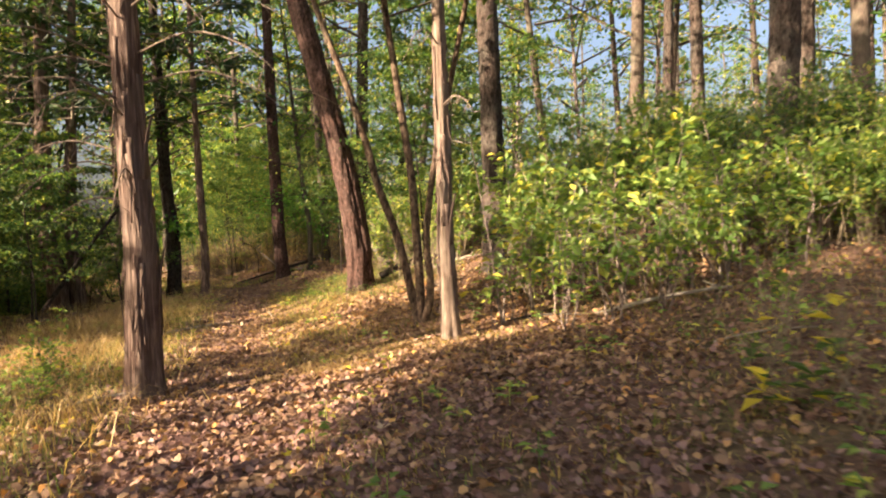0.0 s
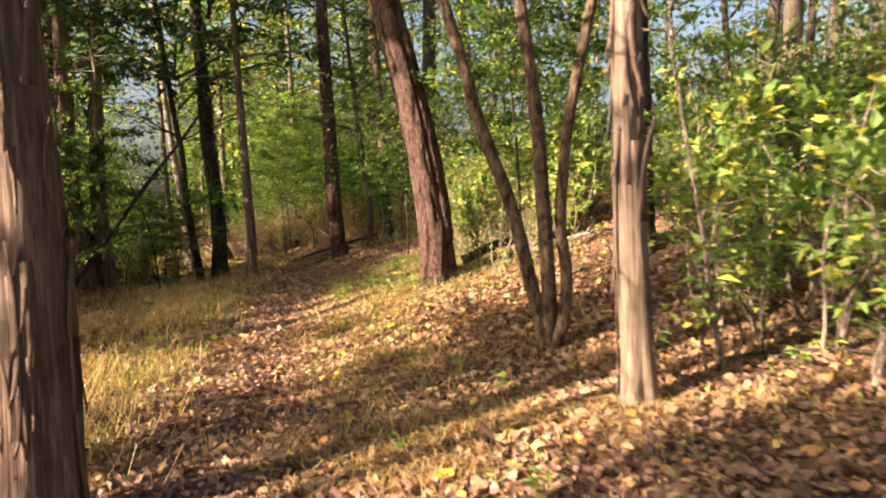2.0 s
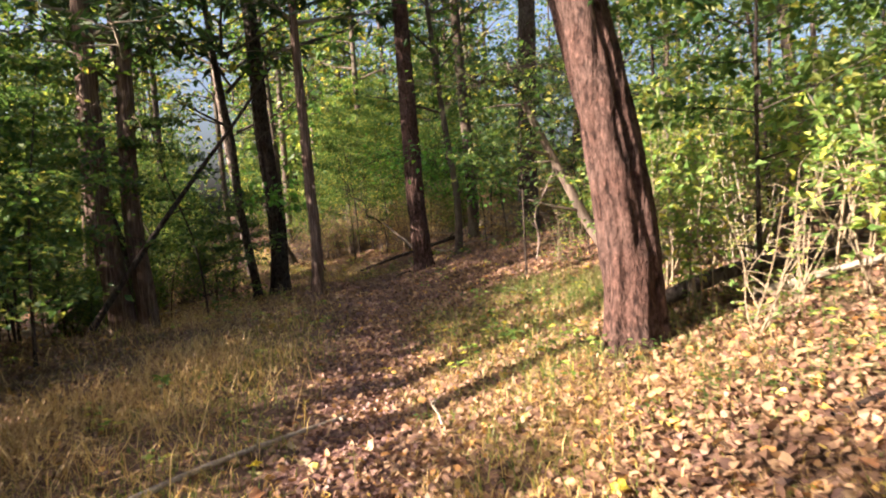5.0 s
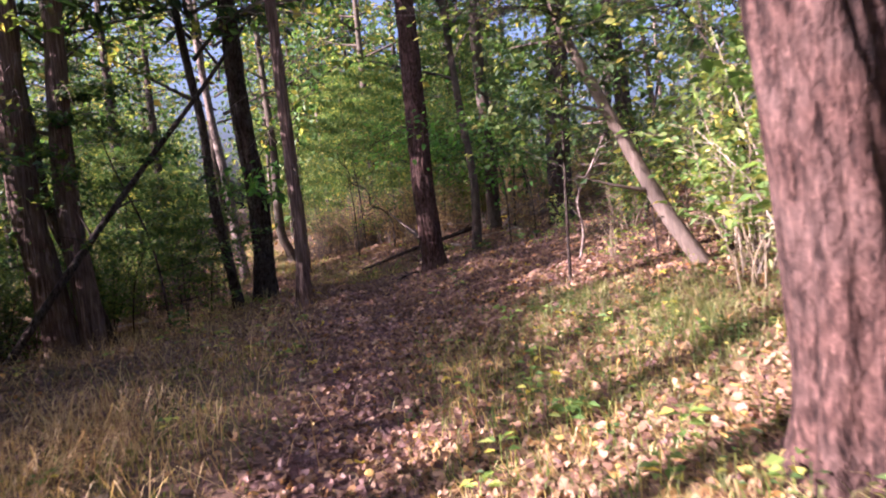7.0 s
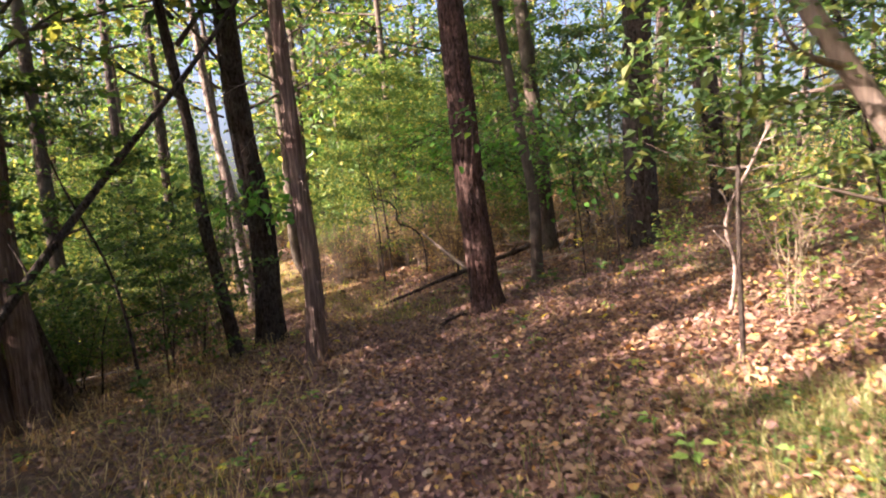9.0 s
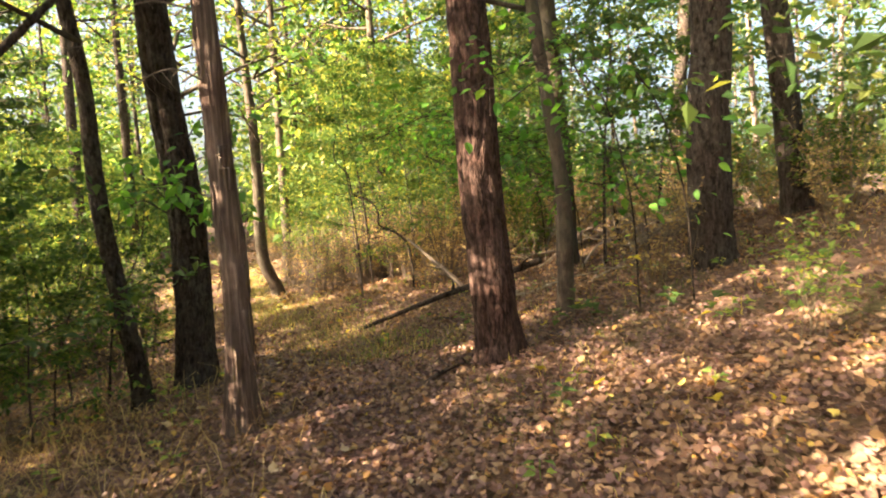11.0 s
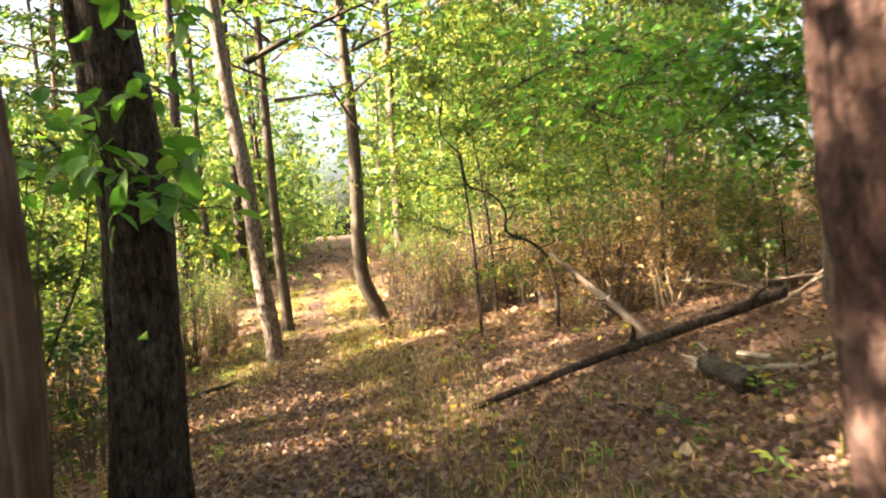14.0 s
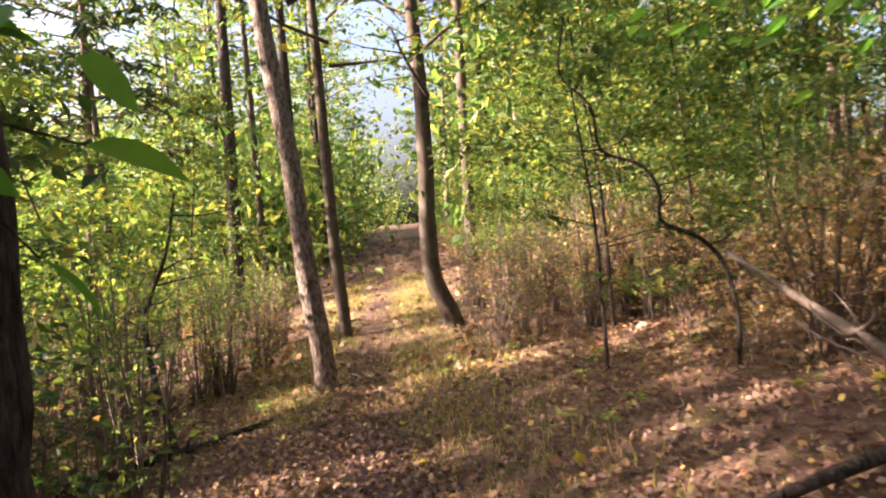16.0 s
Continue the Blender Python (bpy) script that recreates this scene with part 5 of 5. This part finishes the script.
# ---- leaf litter, grass and low plants ----
def litter(name, n, x0, x1, y0, y1, keep, size, label, mat=M_LITTER, seed=1):
    rg = np.random.default_rng(seed)
    x, y = rg.uniform(x0, x1, n), rg.uniform(y0, y1, n)
    ok = rg.random(n) < keep(x, y)
    x, y = x[ok], y[ok]
    n = len(x)
    L = size * (0.5 + 0.9 * rg.random(n))
    z = ground_z(x, y) + 0.012 + 0.03 * rg.random(n)
    az = rg.random(n) * 6.283
    tilt = rg.normal(size=n) * 0.5
    along = np.stack([np.cos(az), np.sin(az), tilt], -1)
    up = np.array([0, 0, 1.0]) + rg.normal(size=(n, 3)) * 0.55
    along /= np.linalg.norm(along, axis=1)[:, None]
    side = np.cross(along, up)
    side /= np.linalg.norm(side, axis=1)[:, None]
    up = np.cross(side, along)
    W = L * (0.5 + 0.35 * rg.random(n))
    curl = rg.normal(size=n) * 0.22 + 0.1
    c = np.stack([x, y, z], -1)
    rows = []
    for f, w in ((-0.5, 0.0), (-0.18, 0.5), (0.22, 0.42), (0.5, 0.0)):
        mid = c + along * (L * f)[:, None] + up * (L * curl * (4 * f * f - 0.3))[:, None]
        if w:
            rows += [mid + side * (W * w)[:, None] + up * (W * 0.14)[:, None], mid - side * (W * w)[:, None] + up * (W * 0.14)[:, None]]
        else:
            rows.append(mid)
    v = np.stack(rows, 1).reshape(-1, 3)
    q = np.arange(n)[:, None] * 6
    g = Geo().add(v, np.concatenate([q + [0, 1, 2], q + [3, 5, 4]], 0), q + [1, 3, 4, 2])
    tagged(new(name, g.mesh(name, mat, False)), label, "leaf litter", kind="stuff")


def patchy(x, y, f, seed):
    return lattice(x * f + 300, y * f + 300, 900, seed)


def verge(x, y):
    d = trail_offset(x, y)
    left = np.exp(-((d + 1.35) / 0.8) ** 2) * (y > 3) * np.clip((17 - y) / 2, 0, 1) * (d < -0.35)
    right = np.exp(-((d - 1.15) / 0.7) ** 2) * (y > 6.5) * np.clip((16 - y) / 2, 0, 1) * (d > 0.4) * np.interp(y, (6, 10, 12), (0.4, 0.5, 1.0))
    far = np.exp(-((d - 0.9) / 0.7) ** 2) * (y > 22.5) + np.exp(-((d + 1.1) / 0.6) ** 2) * (y > 27)
    return np.clip((left + right + far) * (0.45 + 1.1 * patchy(x, y, 0.9, 14)), 0, 1)


def litter_density(x, y):
    d = trail_offset(x, y)
    on_trail = np.exp(-(d / 0.75) ** 2)
    grassy = ((y > 5) & (y < 15.5) & (np.abs(d) > 0.5) & (np.abs(d) < 2.0)) * np.where(d > 0, 0.12, 0.4)
    return np.clip(0.55 + 0.6 * on_trail + 0.5 * (patchy(x, y, 0.8, 9) - 0.5) - grassy, 0.12, 1) * ((d > -9) & (d < 8))


def trodden_density(x, y):
    d = trail_offset(x, y)
    wide = np.clip(1.15 - np.abs(d - 0.6) / 3.2, 0, 0.8)
    narrow = np.clip(1.5 - np.abs(d) / 0.5, 0.12, 0.9)
    f = np.clip((y - 5.5) / 2.5, 0, 1) * np.clip((16.5 - y) / 2, 0, 1)
    f = np.maximum(f, np.clip((y - 24.5) / 3, 0, 1))
    return (wide + (narrow - wide) * f) * (1 - 0.8 * verge(x, y))


litter("leaf_litter", 215000, -17, 6, 1.5, 31, litter_density, 0.058, "dry brown and tan fallen leaves covering the ground")
litter("trail_leaf_litter", 260000, -14, 4, 1.5, 29, trodden_density, 0.05, "small dry leaves thick on the trail", M_TRAIL_LEAF, 3)
litter("bank_leaf_litter", 150000, -6, 4, 5, 20, lambda x, y: np.clip(1.2 - np.abs(trail_offset(x, y) - 1.9) / 1.9, 0, 1) * np.clip(0.35 + 0.9 * patchy(x, y, 1.1, 29), 0, 1) * np.interp(y, (5, 12, 14), (1, 0.9, 0.5)), 0.062, "dry tan leaves thick on the sunlit bank", seed=4)
litter("far_leaf_litter", 34000, -40, 14, -6, 60, lambda x, y: 1.0 * (np.abs(trail_offset(x, y)) < 24) * ((y > 28) | (np.abs(trail_offset(x, y)) > 7)), 0.16, "scattered brown leaves further into the forest", seed=2)


def grass(name, n, x0, x1, y0, y1, keep, height, mat, label, seed, lean=0.5):
    rg = np.random.default_rng(seed)
    x, y = rg.uniform(x0, x1, n), rg.uniform(y0, y1, n)
    ok = rg.random(n) < keep(x, y)
    x, y = x[ok], y[ok]
    n = len(x)
    # blades gather in tufts
    tx, ty = np.round(x / 0.17) * 0.17, np.round(y / 0.17) * 0.17
    f = 0.6 * rg.random(n)
    x, y = x + (tx - x) * f, y + (ty - y) * f
    h = height * (0.35 + 0.9 * rg.random(n)) * (0.6 + 0.8 * patchy(x, y, 1.7, seed + 5))
    az = rg.random(n) * 6.283
    out = np.stack([np.cos(az), np.sin(az), np.zeros(n)], -1)
    side = np.stack([-np.sin(az), np.cos(az), np.zeros(n)], -1) * (0.0016 + 0.0022 * rg.random(n))[:, None]
    b = np.stack([x, y, ground_z(x, y) - 0.01], -1)
    k = (lean * (0.3 + rg.random(n)))[:, None]
    m = b + out * k * h[:, None] * 0.35 + np.array([0, 0, 1.0]) * (h * 0.6)[:, None]
    t = b + out * k * h[:, None] * 1.1 + np.array([0, 0, 1.0]) * (h * (1 - 0.35 * k[:, 0]))[:, None]
    v = np.stack([b - side, b + side, m + side, m - side, t], 1).reshape(-1, 3)
    q = np.arange(n)[:, None] * 5
    g = Geo().add(v, q + [3, 2, 4], q + [0, 1, 2, 3])
    tagged(new(name, g.mesh(name, mat, False)), label, "grass", kind="stuff")


def hay_area(x, y):
    d = trail_offset(x, y)
    return np.clip(np.exp(-((d + 2.3) / 1.1) ** 2) * (y > 4) * (y < 21) * np.where(y > 14.5, 0.14, 1.0) * (0.1 + 1.3 * patchy(x, y, 0.7, 15)) * np.clip(2.6 * patchy(x, y, 2.6, 25) - 0.7, 0.05, 1.3) + 0.05 * (d < -0.8) * (d > -5), 0, 1)


def sparse_area(x, y):
    d = trail_offset(x, y)
    return np.clip((np.abs(d) > 0.7) * (0.1 + 0.8 * patchy(x, y, 1.1, 16) ** 2 + 0.45 * (y < 7.5) * (d > 0.8)), 0, 1)


grass("verge_grass", 520000, -22, 3, 3, 42, verge, 0.13, M_GRASS, "short yellow-green grass along the trail's edges", 41, 0.8)
grass("dry_tall_grass", 210000, -13, 2, 2, 23, hay_area, 0.38, M_HAY, "tall dry tan grass bent over beside the trail", 42, 1.7)
grass("green_grass", 240000, -8, 1, 8, 20, lambda x, y: np.clip(np.exp(-((trail_offset(x, y) - 2.0) / 0.9) ** 2) * np.clip((y - 11) / 2.5, 0, 1) * np.clip((17.2 - y) / 1.8, 0, 1) * (0.15 + 1.2 * patchy(x, y, 1.2, 17)), 0, 1), 0.14, M_GREEN, "soft green grass on the sunlit bank", 44, 1.0)
grass("short_dry_grass", 90000, -4, 3, 6, 13, lambda x, y: np.clip(np.exp(-((trail_offset(x, y) - 1.6) / 1.1) ** 2) * np.clip(1.8 * patchy(x, y, 1.9, 31) - 0.5, 0, 1), 0, 1), 0.11, M_HAY, "short golden straw among the leaves of the bank", 45, 1.8)
grass("sparse_grass", 130000, -16, 6, 1.5, 31, sparse_area, 0.09, M_GRASS, "sparse grass blades among the fallen leaves", 43, 0.9)


def low_plants(name, n, keep, seed, label, size=1.0, mat=M_LEAF_YOUNG):
    rg = np.random.default_rng(seed)
    x, y = rg.uniform(-16, 5, n), rg.uniform(1.5, 30, n)
    ok = rg.random(n) < keep(x, y)
    x, y = x[ok], y[ok]
    g = Geo()
    for px, py in zip(x, y):
        k = int(rg.integers(5, 11))
        h = 0.06 + 0.16 * rg.random()
        base = np.array([px, py, float(ground_z(px, py))])
        az = rg.random(k) * 6.283
        out = np.stack([np.cos(az), np.sin(az), 0.25 * rg.random(k)], -1)
        at = base + np.array([0, 0, 1.0]) * (h * (0.4 + 0.6 * rg.random(k)))[:, None] + out * 0.03
        leaves(g, at, out, np.tile([0, 0, 1.0], (k, 1)) + rg.normal(size=(k, 3)) * 0.25, size * (0.05 + 0.05 * rg.random(k)), size * (0.03 + 0.03 * rg.random(k)), 0.15, 0.2)
        s = 0.0025
        g.add(base + np.array([(-s, 0, 0), (s, 0, 0), (s, 0, h), (-s, 0, h)]), None, [(0, 1, 2, 3)])
    tagged(new(name, g.mesh(name, mat, False)), label, "plants", kind="stuff")


low_plants("ground_plants", 2600, lambda x, y: np.clip((np.abs(trail_offset(x, y)) > 0.8) * (np.abs(trail_offset(x, y)) < 6) * (patchy(x, y, 0.6, 19) ** 1.5 * 0.75), 0, 1), 51, "small green seedlings and weeds among the fallen leaves")
low_plants("bank_weeds", 42000, lambda x, y: np.clip(np.exp(-((trail_offset(x, y) - 2.4) / 1.0) ** 2) * (y > 10.5) * np.clip((18 - y) / 3, 0, 1) * (patchy(x, y, 1.5, 23) - 0.15), 0, 1), 52, "low green leafy weeds covering the sunlit bank", 0.55, M_LEAF_SUN)
low_plants("verge_weeds", 9000, lambda x, y: np.clip(np.exp(-((trail_offset(x, y) + 1.5) / 0.8) ** 2) * (y > 3) * np.clip((15 - y) / 3, 0, 1) * (patchy(x, y, 1.3, 27) - 0.2), 0, 1), 53, "low yellow-green weeds at the foot of the dry grass", 0.6, M_GREEN)


SEED_LEAF = []
for k in range(4):
    g = Geo()
    leaves(g, [(0, 0, 0)], [(1, 0, 0.15)], [(0, 0, 1)], 0.085 + 0.012 * k, 0.05 + 0.006 * k, 0.15, 0.2)
    SEED_LEAF.append((g.mesh("leaf", M_LEAF, False), Geo().add(np.concatenate(g.v), np.concatenate(g.tri)).mesh("leaf", YELLOW, False)))


def seedling(x, y, h, n, yellow, seed, label, size=1.0):
    """A knee-high seedling: one stem and a few broad leaves, each its own part."""
    rg = np.random.default_rng(seed)
    root = thing("seedling", x, y, float(ground_z(x, y)), label, "plant", "seedlings")
    line = spline([(0, 0, -0.03), (0.01, 0.01, h * 0.5), (0.03, -0.01, h)], 8)
    g = Geo()
    tube(g, line, np.linspace(0.004, 0.002, 8), 5)
    part("stem", g.mesh("stem", M_STEM), root)
    for k in range(n):
        p = line[int(rg.integers(3, 8))]
        m = Matrix.Translation(tuple(p)) @ Matrix.Rotation(k * 2.4 + rg.random(), 4, "Z") @ Matrix.Rotation(rg.uniform(-0.5, 0.3), 4, "Y") @ Matrix.Scale(size * rg.uniform(0.7, 1.25), 4)
        part("leaf", SEED_LEAF[k % 4][1 if rg.random() < yellow else 0], root, at=m)


for k, (x, y, h, n, yellow, size) in enumerate(((0.16, 7.62, 0.4, 9, 0.7, 1.1), (0.3, 7.5, 0.25, 6, 0.4, 1.0), (-4.58, 22.29, 0.3, 8, 0.35, 1.2), (-4.4, 22.05, 0.22, 9, 0.0, 1.3), (-4.75, 22.0, 0.2, 8, 0.1, 1.1), (-3.7, 21.4, 0.3, 9, 0.0, 1.4), (-3.4, 20.9, 0.25, 8, 0.1, 1.3),
                                               (-8.57, 18.31, 0.5, 14, 0.0, 1.3), (-8.3, 18.0, 0.4, 12, 0.0, 1.2), (-8.9, 18.6, 0.45, 12, 0.0, 1.3), (1.75, 3.6, 0.25, 10, 0.5, 1.5), (1.95, 3.5, 0.22, 9, 0.4, 1.4), (2.3, 3.9, 0.5, 10, 0.5, 1.3), (2.0, 4.3, 0.4, 9, 0.3, 1.2), (-5.6, 11.9, 0.3, 8, 0.2, 1.1),
                                               (-4.0, 21.7, 0.6, 12, 0.6, 0.8), (-6.0, 23.3, 0.2, 7, 0.2, 1.0), (-5.6, 24.3, 0.22, 7, 0.6, 1.0), (-7.2, 23.6, 0.15, 6, 0.3, 0.9), (-4.6, 19.6, 0.2, 7, 0.1, 1.0))):
    seedling(x, y, h, n, yellow, 700 + k, "seedling with broad yellow and green leaves in the leaf litter" if yellow > 0.25 else "seedling with broad green leaves in the leaf litter", size)


def big_leaf_mesh(seed, mat):
    """A large lobed leaf, cupped and lying loose."""
    rg = np.random.default_rng(seed)
    n = 15
    a = np.linspace(0, 2 * np.pi, n, endpoint=False)
    r = 0.065 * (0.72 + 0.28 * np.cos(5 * a) * np.cos(a * 0.5) ** 2 + 0.12 * np.cos(a)) * (1 + 0.1 * rg.normal(size=n))
    rim = np.stack([r * np.cos(a), r * np.sin(a), 0.012 + 0.012 * np.sin(2 * a + seed) + 0.006 * rg.normal(size=n)], -1)
    v = np.concatenate([rim, [[0, 0, 0.0]]])
    k = np.arange(n)
    return Geo().add(v, np.stack([k, (k + 1) % n, np.full(n, n)], -1)).mesh("fallen_leaf", mat, False)


LEAF_TAN = leafy("tan_leaf", ((0.0, (0.42, 0.31, 0.19)), (1.0, (0.55, 0.43, 0.28))), 0.2)
LEAF_RUST = leafy("rust_leaf", ((0.0, (0.3, 0.14, 0.07)), (1.0, (0.42, 0.2, 0.09))), 0.2)
BIG_LEAVES = [big_leaf_mesh(801, YELLOW), big_leaf_mesh(802, LEAF_TAN), big_leaf_mesh(803, LEAF_RUST), big_leaf_mesh(804, LEAF_TAN)]
BIG_LABEL = ("large yellow fallen leaf lying on the litter", "large pale tan fallen leaf lying on the litter", "large rust-brown fallen leaf lying on the litter", "large pale tan fallen leaf lying on the litter")
rl = np.random.default_rng(805)
marked = [(-3.67, 19.23), (-4.88, 20.56), (-4.82, 20.51), (-3.89, 19.47), (-0.94, 6.07), (-0.39, 4.18), (-2.71, 8.96), (-4.73, 16.04), (-6.81, 26.13), (-7.27, 25.83), (-1.83, 9.88), (-2.67, 13.66), (-2.72, 13.76)]
for k in range(170):
    if k < len(marked):
        (x, y), v = marked[k], (1 if k % 2 else 0)
    else:
        y = rl.uniform(2.5, 28)
        x = float(np.interp(y, PATH_Y, PATH_X)) + rl.normal() * 1.6 + 0.5
        v = int(rl.choice((0, 1, 1, 2, 2, 3)))
    ob = new("fallen_leaf", BIG_LEAVES[v])
    ob.location = (x, y, float(ground_z(x, y)) + 0.035)
    ob.rotation_euler = (rl.normal() * 0.3, rl.normal() * 0.3, rl.random() * 6.28)
    ob.scale = (1, 1, 1) if k < 13 else (rl.uniform(0.7, 1.1),) * 3
    tagged(ob, BIG_LABEL[v], "leaf", "large fallen leaves")
